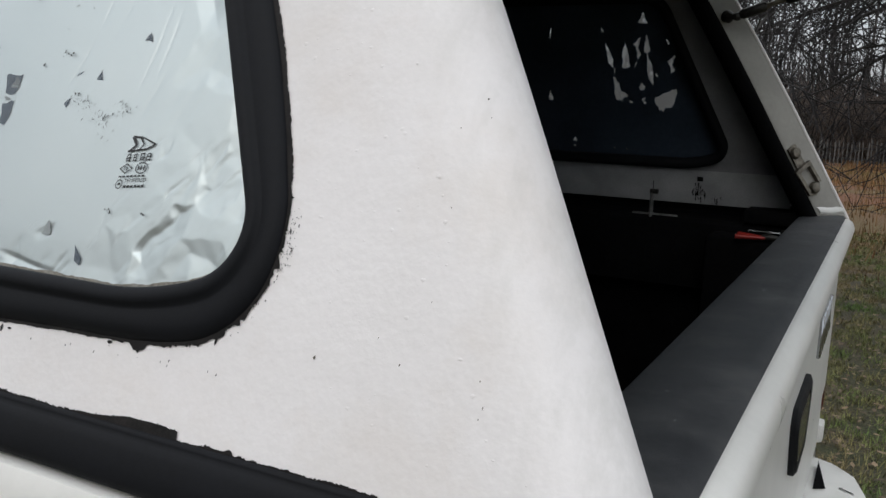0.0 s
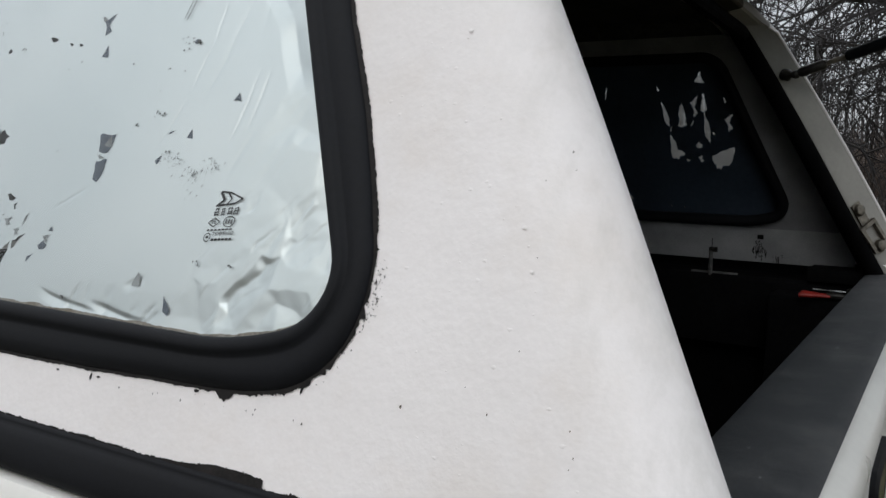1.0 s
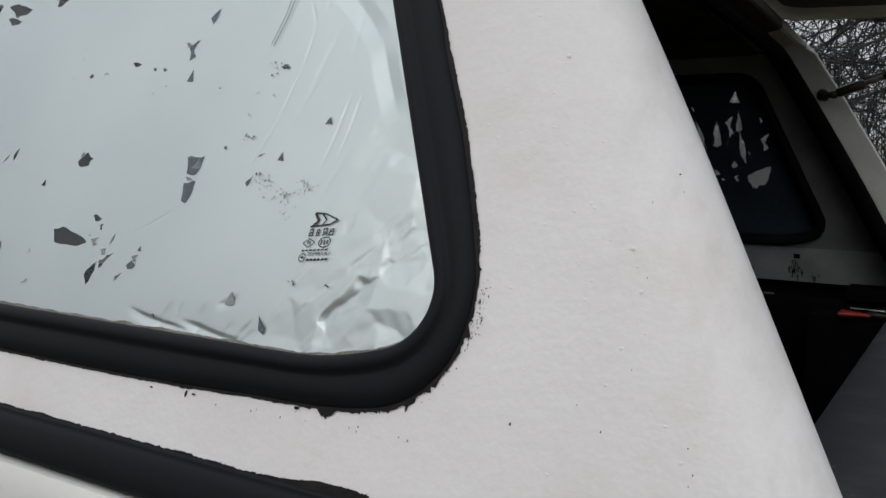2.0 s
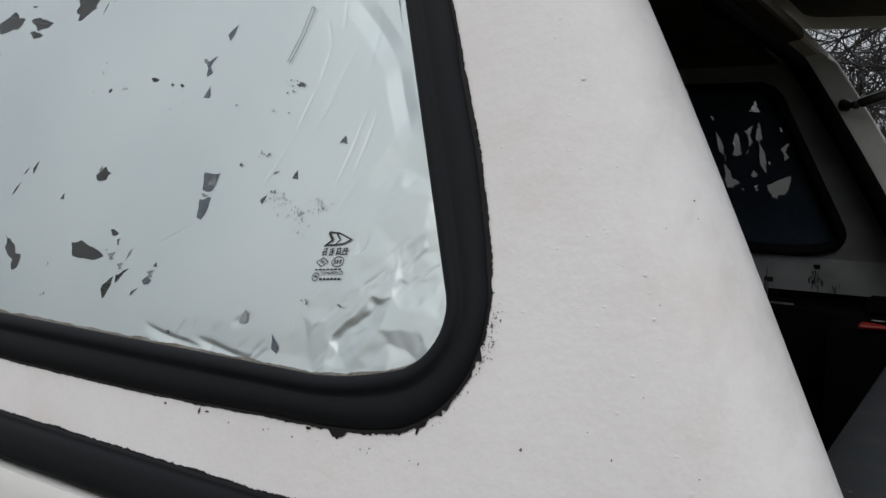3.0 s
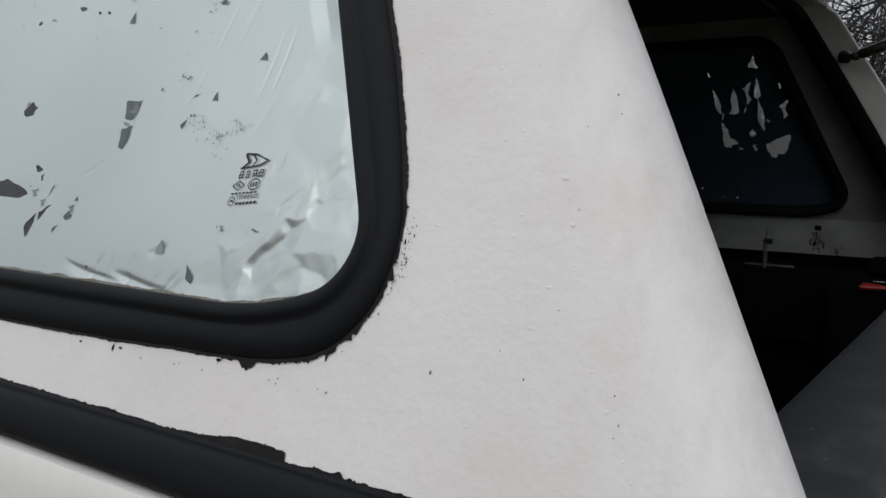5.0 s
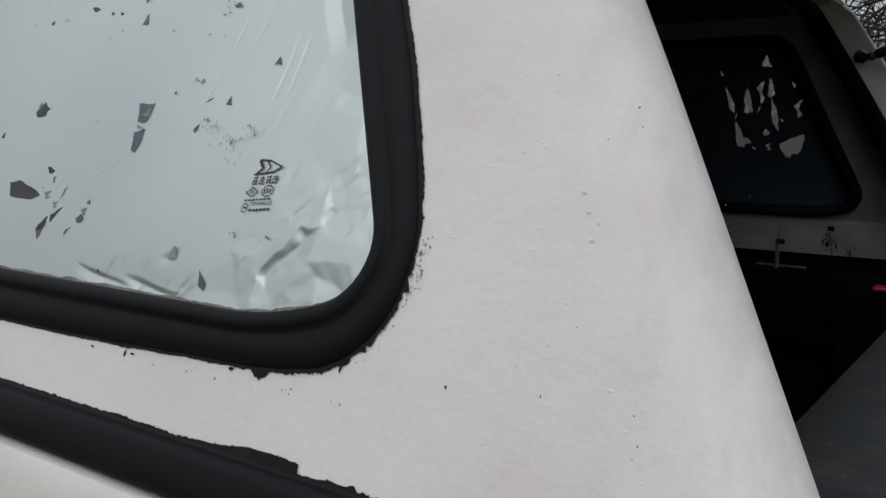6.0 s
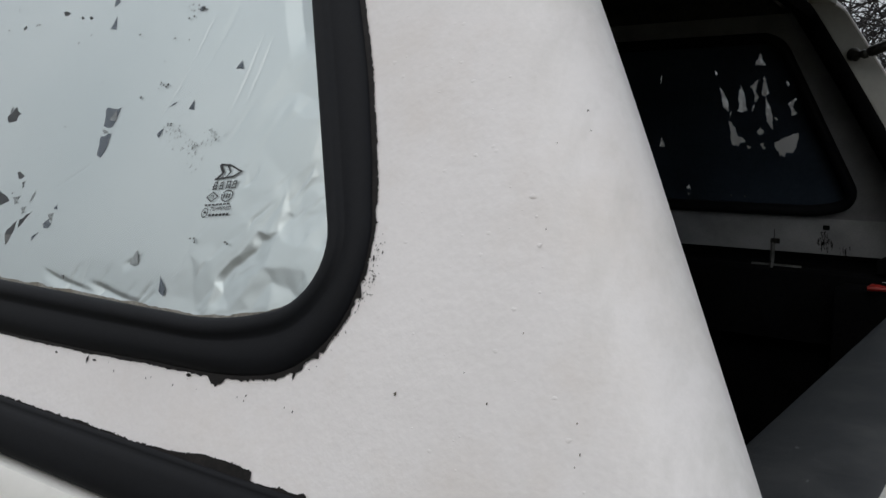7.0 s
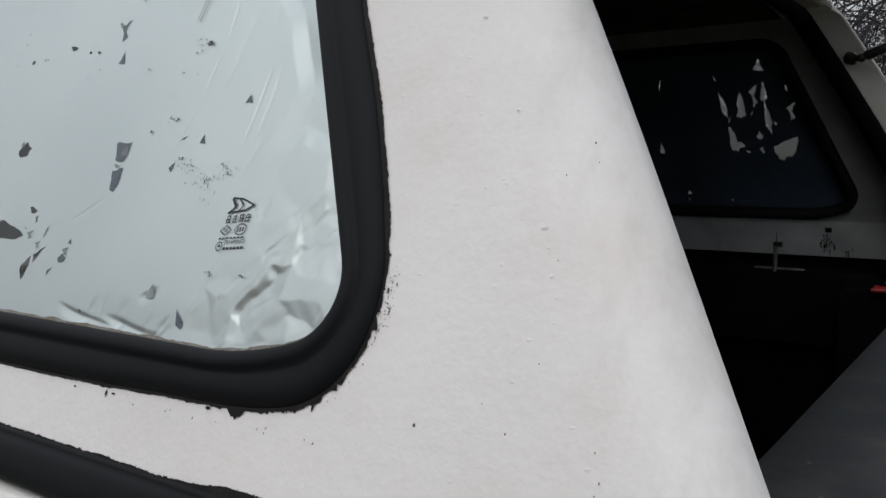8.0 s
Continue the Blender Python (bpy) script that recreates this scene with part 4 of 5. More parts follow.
def paint_spots():
    """Flecks and dry-brush strokes of black paint near the seal's corner."""
    rnd = random.Random(12)
    shapes = []

    def blot(x, v, r, stretch=1.0, n=7):
        pts = [near(x + r * rnd.uniform(0.5, 1.2) * math.cos(2 * math.pi * k / n), v + r * stretch * rnd.uniform(0.5, 1.2) * math.sin(2 * math.pi * k / n), 0.0005) for k in range(n)]
        shapes.append((pts, [tuple(range(n))]))
    for x, v, r, st in ((-0.3062, -0.1128, 0.0011, 3.4), (-0.475, -0.1318, 0.0013, 1.9), (-0.468, -0.1312, 0.0020, 0.4), (-0.5082, -0.1326, 0.0018, 0.4), (-0.382, -0.1262, 0.0030, 0.35)):
        blot(x, v, r, st)
    for _ in range(150):
        t = rnd.random()
        x, v = -0.298 + 0.024 * min(1.0, 1.6 * t) + rnd.gauss(0, 0.0015), -0.106 + 0.066 * t + rnd.gauss(0, 0.003)
        blot(x + abs(rnd.gauss(0, 0.0016)), v, rnd.uniform(0.00015, 0.00045), rnd.uniform(0.6, 3.0), 5)
    for _ in range(14):
        blot(rnd.uniform(-0.46, -0.30), -0.131 + rnd.gauss(0, 0.0015), rnd.uniform(0.0002, 0.0006), rnd.uniform(0.5, 2.0), 5)
    return joined(*shapes)


tagged(part("paint_flecks", paint_spots(), SMEAR, canopy, "flecks of black paint below the seal", smooth=False), kind="stuff")


def panel_chips():
    """Small dents, drips and chips in the white paint."""
    rnd = random.Random(31)
    shapes = []
    for _ in range(130):
        v = rnd.uniform(-0.16, 0.22)
        x = rim_x(v) - 0.05 - abs(rnd.gauss(0, 0.075))
        if x < -0.262 - 0.43 * (v + 0.05) and v > -0.135:
            continue
        r = rnd.choice((0.0005, 0.0006, 0.0008, 0.0013))
        n = 8
        rim = [near(x + r * rnd.uniform(0.7, 1.6) * math.cos(2 * math.pi * k / n), v + r * rnd.uniform(0.5, 1.1) * math.sin(2 * math.pi * k / n), 0.0) for k in range(n)]
        shapes.append((rim + [near(x, v, r * rnd.uniform(0.15, 0.3))], [(k, (k + 1) % n, n) for k in range(n)]))
    return joined(*shapes)


tagged(part("nib_relief", panel_chips(), WHITE, canopy, "small nibs and runs in the white paint", sharp=180), kind="stuff")


def pocks():
    rnd = random.Random(8)
    shapes = []
    for x, v, r in ((-0.2424, -0.1116, 0.0014), (-0.2087, -0.0963, 0.0006), (-0.1942, -0.1073, 0.0009), (-0.152, -0.1073, 0.0006), (-0.1483, -0.1188, 0.0008), (-0.1495, -0.124, 0.0006), (-0.184, -0.0752, 0.0006), (-0.1837, -0.0287, 0.0006), (-0.172, 0.0173, 0.0006), (-0.1753, 0.0267, 0.0008), (-0.1872, 0.0114, 0.0006), (-0.1303, -0.0167, 0.0005)):
        n = 6
        shapes.append(([near(x + 0.6 * r * rnd.uniform(0.5, 1.2) * math.cos(2 * math.pi * k / n), v + 0.6 * r * rnd.uniform(0.8, 1.7) * math.sin(2 * math.pi * k / n), 0.0004) for k in range(n)], [tuple(range(n))]))
    return joined(*shapes)


tagged(part("paint_pocks", pocks(), STEEL, canopy, "tiny grey pocks in the paint", smooth=False), kind="stuff")


# gasket along the canopy's foot, with its own ragged paint
def foot_gasket(place):
    rows = []
    for k in range(60):
        x = FRONT + (-0.075 - FRONT) * k / 59
        rows.append([place(x, v, o) for v, o in ((-0.168, -0.006), (-0.1690, 0.0020), (-0.1715, 0.0032), (-0.1725, 0.0026), (-0.1745, 0.0046), (-0.180, 0.0058), (-0.189, 0.0060), (-0.196, 0.0052), (-0.2005, 0.0035), (-0.202, 0.0), (-0.202, -0.01))])
    part("foot_gasket", loft(rows), RUBBER, canopy, "black painted foot gasket", sharp=80)


foot_gasket(near)
foot_gasket(far)


def foot_smear():
    low, high = [], []
    n = 2200
    for k in range(n):
        x = -1.2 + 1.11 * k / n
        e = 0.0012 + 0.0012 * noise.noise(Vector((x * 40, 0, 0))) + 0.0010 * noise.noise(Vector((x * 240, 3, 0))) + 0.0009 * noise.noise(Vector((x * 800, 5, 0)))
        lump = min(max(0.0, (x + 0.385) / 0.03), 1.0) if x < -0.317 else 0.0
        if x >= -0.317:
            lump = 0.75 * max(0.0, noise.noise(Vector((x * 130, 7, 0)))) * max(0.0, 1 - (x + 0.317) / 0.09)
        e += 0.0046 * lump
        low.append(near(x, -0.1705, 0.0007))
        high.append(near(x, -0.1690 + max(e, 0.0002), 0.0007))
    return loft([low, high])


part("foot_smear", foot_smear(), SMEAR, canopy, "ragged black paint along the gasket", smooth=False)

# ---------------------------------------------------------------- rear hatch, open
hatch = new("rear_hatch")
hatch.parent = canopy
hatch["label"] = "open rear hatch with a glass pane"
HANG = pose(-0.370, MID, 1.7720, 0, 0.0, 0)


def on_hatch(u, w, h):
    return HANG @ Vector((u, w, h))


def hatch_ring(du, dw, r):
    """An outline inset by du along the opening and dw across it."""
    a, b, length = 0.570 - dw, 0.690 - dw, 0.57
    return dense(rounded([(du, -a), (length - du, -b), (length - du, b), (du, a)], r, 8), 0.03)


outer, inner_ = hatch_ring(0.0, 0.0, 0.05), hatch_ring(0.062, 0.225, 0.035)
rows = []
for ring, h in ((outer, -0.008), (outer, 0.030), (inner_, 0.034), (inner_, 0.004), (hatch_ring(0.030, 0.105, 0.05), 0.004), (hatch_ring(0.022, 0.085, 0.05), -0.004)):
    n = 120
    total = sum((b - a).length for a, b in zip(ring, ring[1:] + ring[:1]))
    pts, j = [], 0
    cum = [0.0]
    for a, b in zip(ring, ring[1:] + ring[:1]):
        cum.append(cum[-1] + (b - a).length)
    for k in range(n):
        t = total * k / n
        while cum[j + 1] < t:
            j += 1
        f = (t - cum[j]) / max(cum[j + 1] - cum[j], 1e-9)
        p = ring[j].lerp((ring + ring[:1])[j + 1], f)
        pts.append(on_hatch(p.x, p.y, h))
    rows.append(pts)
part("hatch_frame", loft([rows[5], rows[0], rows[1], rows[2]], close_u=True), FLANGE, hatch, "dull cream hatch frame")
part("glazing_bead", loft(rows[2:], close_u=True), RUBBER, hatch, "black bead round the hatch glass")
ringA = hatch_ring(0.024, 0.090, 0.05)
part("hatch_seal", filled([ringA, list(reversed(hatch_ring(0.065, 0.230, 0.035)))], lambda u, w: on_hatch(u, w, -0.0045)), RUBBER, hatch, "black rubber glazing seal")
hg = part("hatch_glass", filled([hatch_ring(0.060, 0.222, 0.035)], lambda u, w: on_hatch(u, w, 0.002)), TINT, hatch, "tinted hatch glass", smooth=False)
hg.visible_shadow = False
rim = [p + n * 0.002 for p, n in zip(outer, normals(outer))]
part("hatch_edge", loft([[on_hatch(p.x, p.y, h) for p in r] for r, h in ((outer, -0.0095), (rim, -0.008), (rim, 0.029), (outer, 0.032))], close_u=True), BODY, hatch, "white outer edge of the hatch")

# gas strut from the far flange to the hatch
STRUT0 = Vector((-0.272, 1.605, 1.622))
strut_dir = Vector((0.94, -0.03, 0.325)).normalized()
strut = tagged(new("gas_strut"), "black gas strut holding the rear hatch open", "gas strut")
part("ball_joint", tube([STRUT0 + Vector((-0.02, 0.012, 0.002)), STRUT0 + Vector((-0.012, 0.006, 0)), STRUT0 + Vector((-0.006, 0.002, 0)), STRUT0 + Vector((0.002, 0, 0)), STRUT0 + Vector((0.008, 0, 0))], [0.011, 0.011, 0.005, 0.008, 0.006], 14), DARKSTEEL, strut, "oily ball joint with a grease ring")
part("end_socket", tube([STRUT0 + strut_dir * 0.006, STRUT0 + strut_dir * 0.012, STRUT0 + strut_dir * 0.050, STRUT0 + strut_dir * 0.054], [0.006, 0.009, 0.009, 0.006], 14), DARKSTEEL, strut)
part("piston_rod", tube([STRUT0 + strut_dir * 0.05, STRUT0 + strut_dir * 0.10], 0.0045, 10), STEEL, strut)
part("cylinder", tube([STRUT0 + strut_dir * d for d in (0.085, 0.09, 0.34, 0.345)], [0.007, 0.0105, 0.0105, 0.007], 16), RUBBER, strut, "black painted cylinder")

# latch keeper bolted to the far flange
keeper = tagged(new("latch_keeper"), "worn zinc latch keeper bolted to the flange", "latch")


def on_flange(v, s):
    """A point of the far flange: s from its outer edge (0) to its inner edge (1)."""
    return far(rim_x(v) - 0.003 - 0.031 * s, v, -0.036 - 0.049 * s)


B0, B1 = on_flange(-0.021, 0.86), on_flange(-0.101, 0.86)
down = (B1 - B0).normalized()
acr = on_flange(-0.047, 0.0) - on_flange(-0.047, 1.0)
acr = (acr - acr.dot(down) * down).normalized()
nor = down.cross(acr)
if nor.x < 0:
    nor = -nor


def on_keeper(a, b, h):
    return B0 + down * (a * 0.95) + acr * (b * 0.82) + nor * h


def plate(points, h0, h1):
    n = len(points)
    v = [on_keeper(a, b, h0) for a, b in points] + [on_keeper(a, b, h1) for a, b in points]
    return v, [tuple(range(n)), tuple(reversed(range(n, 2 * n)))] + [(i, (i + 1) % n, n + (i + 1) % n, n + i) for i in range(n)]


part("upper_tab", plate([(-0.014, -0.013), (-0.014, 0.013), (0.030, 0.013), (0.034, 0.020), (0.034, -0.026), (0.030, -0.013)], 0.001, 0.005), STEEL, keeper)
part("loop", joined(plate([(0.030, -0.028), (0.030, 0.024), (0.038, 0.024), (0.038, -0.028)], 0.002, 0.010), plate([(0.030, -0.028), (0.082, -0.022), (0.082, -0.013), (0.030, -0.018)], 0.002, 0.010),
                    plate([(0.030, 0.016), (0.078, 0.020), (0.080, 0.028), (0.030, 0.024)], 0.002, 0.010), plate([(0.076, -0.022), (0.076, 0.028), (0.092, 0.020), (0.098, 0.0), (0.090, -0.016)], 0.001, 0.006)), STEEL, keeper, "open steel loop")
for a, b in ((0.0, 0.0), (0.083, 0.004)):
    part("bolt_head", tube([on_keeper(a, b, 0.004), on_keeper(a, b, 0.006), on_keeper(a, b, 0.011), on_keeper(a, b, 0.012)], [0.012, 0.012, 0.0095, 0.007], 14), STEEL, keeper)

# ---------------------------------------------------------------- the pickup's bed
truck = tagged(new("pickup_truck"), "white pickup truck with a closed tailgate", "pickup truck")


def bed_side(sign):
    """sign 1: the far side."""
    def p(y, z, x):
        return Vector((x, y if sign < 0 else 2 * MID - y, z))
    prof = [(0.330, 1.230), (0.304, 1.233), (0.292, 1.239), (0.284, 1.238), (0.276, 1.225), (0.272, 1.19), (0.262, 1.10), (0.258, 1.02), (0.262, 0.94), (0.275, 0.85), (0.30, 0.62), (0.33, 0.60)]
    xs = [-1.75, -1.2, -0.7, -0.3, -0.12, -0.095, -0.080, -0.074]
    ins = [0, 0, 0, 0, 0, 0.004, 0.014, 0.03]
    rows = [[p(y + i, z, x) for y, z in prof] for x, i in zip(xs, ins)]
    part("bed_side", loft(rows), BODY, truck, "white outer bed side")
    prof = [(0.300, 1.240), (0.385, 1.240), (0.392, 1.232), (0.392, 1.10), (0.352, 1.08), (0.352, 0.80)]
    rows = [[p(y, z, x) for y, z in prof] for x in (-1.75, -0.9, -0.145)]
    part("bed_liner", loft(rows), BED, truck, "black liner over the bed's inner side")
    ya, yb = (0.31, 0.40) if sign < 0 else (2 * MID - 0.40, 2 * MID - 0.31)
    part("corner_pocket", box(-0.30, -0.146, ya - (0.07 if sign > 0 else 0), yb + (0.07 if sign < 0 else 0), 0.81, 1.2205, 0.006), BED, truck, "black moulded bed corner")
    part("rail_cap", box(-0.245, -0.146, ya, yb, 1.2415, 1.268, 0.004), BED, truck, "black rail cap")


bed_side(-1)
bed_side(1)
part("bed_floor", box(-1.75, -0.10, 0.34, 2 * MID - 0.34, 0.76, 0.80, 0.005), BED, truck, "black bed floor")
part("bed_front", box(-1.75, -1.70, 0.34, 2 * MID - 0.34, 0.78, 1.24, 0.005), BED, truck, "black bed front wall")
for yy in (0.75, 1.372):
    part("chassis_rail", box(-3.9, -0.12, yy - 0.04, yy + 0.04, 0.58, 0.76, 0.01), TYRE, truck, "black chassis rail")

# tailgate
Y0, Y1 = 0.325, 1.797
ys = [Y0, Y0 + 0.006, Y0 + 0.02] + [Y0 + (Y1 - Y0) * k / 12 for k in range(1, 12)] + [Y1 - 0.02, Y1 - 0.006, Y1]


def end_pull(y):
    e = min(y - Y0, Y1 - y)
    return 0.02 * max(0, 1 - e / 0.02) ** 2


prof = [(-0.140, 0.81), (-0.140, 1.20), (-0.139, 1.235), (-0.100, 1.240), (-0.067, 1.260), (-0.061, 1.2615), (-0.055, 1.258), (-0.0505, 1.250), (-0.0495, 1.241), (-0.052, 1.230), (-0.058, 1.220), (-0.0645, 1.213), (-0.067, 1.206), (-0.0675, 1.17), (-0.0685, 0.93), (-0.072, 0.91), (-0.072, 0.81)]
roll = [(-0.066 + 0.0175 * math.sin(a), 1.2405 + 0.0205 * math.cos(a)) for a in (radians(-2 + 16 * k) for k in range(9))]
prof = prof[:4] + roll + [(-0.0560, 1.2230), (-0.0605, 1.2165), (-0.0640, 1.2105), (-0.0662, 1.2030), (-0.0672, 1.190)] + prof[13:]
rows = [[Vector((x - end_pull(y) * (1 if x > -0.1 else 0), y, z - end_pull(y) * 0.5)) for x, z in prof] for y in ys]
tailgate = part("tailgate", loft(rows, close_u=True, caps=True), BODY, truck, "white closed tailgate with a rolled top edge")
prof = [(-0.147, 1.225), (-0.1485, 1.255), (-0.1445, 1.263), (-0.136, 1.2665), (-0.105, 1.2680), (-0.078, 1.2672), (-0.070, 1.2655), (-0.0665, 1.262), (-0.0665, 1.255)]
rows = [[Vector((x, y, z - 0.5 * end_pull(y))) for x, z in prof] for y in ys]
part("top_cap", loft(rows), CAPM, tailgate, "black textured plastic top cap")


def scuffs():
    rnd = random.Random(9)
    shapes = []
    for x, y, l, w in ((-0.115, 0.541, 0.006, 0.003), (-0.098, 0.488, 0.006, 0.002), (-0.105, 0.93, 0.020, 0.004), (-0.085, 1.05, 0.012, 0.003), (-0.12, 1.38, 0.010, 0.004), (-0.112, 0.96, 0.014, 0.002), (-0.075, 0.86, 0.010, 0.0015), (-0.122, 1.22, 0.012, 0.002)):
        n = 8
        pts = [Vector((x + 0.5 * w * rnd.uniform(0.5, 1.2) * math.cos(2 * math.pi * k / n), y + 0.5 * l * rnd.uniform(0.5, 1.2) * math.sin(2 * math.pi * k / n), 1.2686)) for k in range(n)]
        shapes.append((pts, [tuple(range(n))]))
    return joined(*shapes)


tagged(part("cap_scuffs", scuffs(), material("dry_grey_scuff", (0.17, 0.17, 0.175), 0.8, vary=0.25, scale=200, fine=0.2, fine_scale=700), tailgate, "pale scuffs on the cap", smooth=False), kind="stuff")
# handle with its bezel
ring0 = rounded([(1.010, 1.034), (1.130, 1.034), (1.168, 1.126), (0.962, 1.126)], 0.020, 6)
ring1 = [Vector((p.x + (MID - p.x) * 0.06, p.y + (1.075 - p.y) * 0.12)) for p in ring0]
ring2 = [Vector((p.x + (MID - p.x) * 0.14, p.y + (1.075 - p.y) * 0.30)) for p in ring0]
rows = [[Vector((x, p.x, p.y)) for p in r] for r, x in ((ring0, -0.069), (ring0, -0.062), (ring1, -0.0585), (ring2, -0.0595), (ring2, -0.066))]
handle = part("tailgate_handle", loft(rows, close_u=True), RUBBER, tailgate, "black handle bezel")
rows = [[Vector((x, p.x * 1.0 + (MID - p.x) * k, p.y + (1.075 - p.y) * k)) for p in ring2] for x, k in ((-0.067, 0.0), (-0.0610, 0.05), (-0.0590, 0.16))]
part("paddle", joined(loft(rows, close_u=True), ([Vector((-0.0590, p.x + (MID - p.x) * 0.16, p.y + (1.075 - p.y) * 0.16)) for p in ring2], [tuple(range(len(ring2)))])), PADDLE, handle, "glossy dark grey paddle")


def badge():
    """Raised plain bars in place of the maker's lettering."""
    shapes = []
    for k in range(5):
        y = 1.335 + 0.046 * k
        for q in ((y, y + 0.012, 1.095, 1.155), (y + 0.014, y + 0.034, 1.143, 1.155), (y + 0.014, y + 0.034, 1.095, 1.107)):
            bm = box(-0.0695, -0.0625, q[0], q[1], q[2], q[3], 0.002, 1)
            bm.verts.ensure_lookup_table()
            shapes.append(([v.co.copy() for v in bm.verts], [tuple(v.index for v in f.verts) for f in bm.faces]))
            bm.free()
    return joined(*shapes)


part("badge", badge(), CHROME, tailgate, "raised chrome bars of a badge")
lamp = part("tail_lamp", box(-0.155, -0.070, 1.806, 1.858, 0.86, 1.19, 0.012, 3), LAMPRED, truck, "dark red tail lamp")
part("lamp_trim", box(-0.150, -0.0640, 1.803, 1.850, 0.796, 0.836, 0.006, 2), BODY, lamp, "pale lens section")
part("tail_lamp", box(-0.155, -0.070, 0.264, 0.316, 0.86, 1.19, 0.012, 3), LAMPRED, truck, "dark red tail lamp")


# bumper with turned ends and a black notch
def bumper():
    half = [(0.058, 0.0), (0.056, 0.30), (0.050, 0.42), (0.040, 0.50), (0.030, 0.56), (0.010, 0.635), (-0.020, 0.672), (-0.060, 0.690), (-0.10, 0.700)]
    line = [(x, MID - y) for x, y in reversed(half)] + [(x, MID + y) for x, y in half[1:]]
    rows = []
    for x, y in line:
        rows.append([Vector((-0.20, y if abs(y - MID) < 0.66 else MID + math.copysign(0.655, y - MID), 0.785)), Vector((x - 0.022, y, 0.787)), Vector((x - 0.008, y, 0.782)), Vector((x, y, 0.768)), Vector((x + 0.004, y, 0.70)), Vector((x - 0.004, y, 0.63)), Vector((x - 0.02, y, 0.60)), Vector((-0.20, y if abs(y - MID) < 0.66 else MID + math.copysign(0.655, y - MID), 0.60))])
    return loft(rows, close_u=True, caps=True)


bump_ = part("rear_bumper", bumper(), BODY, truck, "white painted rear bumper")
part("step_notch", ([Vector((-0.0625, 1.70, 0.7885)), Vector((-0.0625, 1.585, 0.7885)), Vector((-0.0425, 1.597, 0.7885)), Vector((-0.0625, 1.70, 0.800)), Vector((-0.0625, 1.585, 0.7900)), Vector((-0.0425, 1.597, 0.7900))], [(0, 1, 2), (3, 5, 4), (0, 3, 4, 1), (1, 4, 5, 2), (2, 5, 3, 0)]), BED, bump_, "black notch by the step", smooth=False)
part("plain_bar", strip_on(lambda a, b, o: Vector((a, b, o)), (-0.020, 1.615), (0.004, 1.60), 0.004, 0.7886), SMEAR, bump_, "row of dark scratches", smooth=False)


def wheel(x, y):
    turn = lambda r, w: [[Vector((x + rr * math.cos(2 * math.pi * k / 32), y + ww, 0.36 + rr * math.sin(2 * math.pi * k / 32))) for k in range(32)] for rr, ww in zip(r, w)]
    tyre = part("tyre", loft(turn([0.21, 0.30, 0.345, 0.36, 0.36, 0.345, 0.30, 0.21], [-0.10, -0.12, -0.11, -0.08, 0.08, 0.11, 0.12, 0.10]), close_u=True), TYRE, truck, "black tyre")
    part("rim", loft(turn([0.215, 0.20, 0.10, 0.03, 0.03, 0.2, 0.215], [-0.10, -0.07, -0.05, -0.06, 0.06, 0.07, 0.10]), close_u=True, caps=True), STEEL, tyre, "steel wheel rim")


for x in (-0.95, -3.75):
    for y in (0.44, 2 * MID - 0.44):
        wheel(x, y)
part("axle", tube([(-0.95, 0.40, 0.36), (-0.95, 2 * MID - 0.40, 0.36)], 0.05), TYRE, truck)
part("axle", tube([(-3.75, 0.40, 0.36), (-3.75, 2 * MID - 0.40, 0.36)], 0.05), TYRE, truck)
for yy in (0.75, 1.372):
    part("spring_block", box(-1.10, -0.80, yy - 0.03, yy + 0.03, 0.36, 0.60, 0.01), TYRE, truck)
    part("spring_block", box(-3.85, -3.65, yy - 0.03, yy + 0.03, 0.36, 0.60, 0.01), TYRE, truck)
# plain cab in front of the bed, never in view
rows = []
for x, top, inw in ((-1.80, 1.74, 0.12), (-1.83, 1.78, 0.11), (-2.7, 1.80, 0.10), (-3.2, 1.74, 0.12), (-3.55, 1.30, 0.03), (-4.4, 1.18, 0.02), (-4.5, 0.95, 0.03)):
    m = 1.25 if top > 1.3 else top - 0.05
    y0 = 0.27
    rows.append([Vector((x, y0 + 0.02, 0.55)), Vector((x, y0, 0.9)), Vector((x, y0, m - 0.02)), Vector((x, y0 + inw, top - 0.04)), Vector((x, y0 + inw + 0.06, top)), Vector((x, 2 * MID - y0 - inw - 0.06, top)), Vector((x, 2 * MID - y0 - inw, top - 0.04)), Vector((x, 2 * MID - y0, m - 0.02)), Vector((x, 2 * MID - y0, 0.9)), Vector((x, 2 * MID - y0 - 0.02, 0.55))])
part("cab_body", loft(rows, close_u=True, caps=True), BODY, truck, "plain white cab")

# ---------------------------------------------------------------- small things at the far rail
clamp = tagged(new("screw_clamp"), "steel screw clamp holding the canopy to the bed rail", "clamp")
part("clamp_bar", box(-0.470, -0.376, 1.738, 1.744, 1.224, 1.244, 0.002), GALV, clamp, "flat galvanised bar")
part("threaded_rod", tube([(-0.430, 1.7375, 1.196), (-0.430, 1.7365, 1.288)], 0.0042, 8), GALV, clamp)
part("nut", tube([(-0.434, 1.737, 1.2885), (-0.418, 1.737, 1.2885)], 0.0055, 6), DARKSTEEL, clamp)
part("nut", tube([(-0.430, 1.7375, 1.204), (-0.430, 1.7375, 1.212)], 0.0075, 6), DARKSTEEL, clamp)


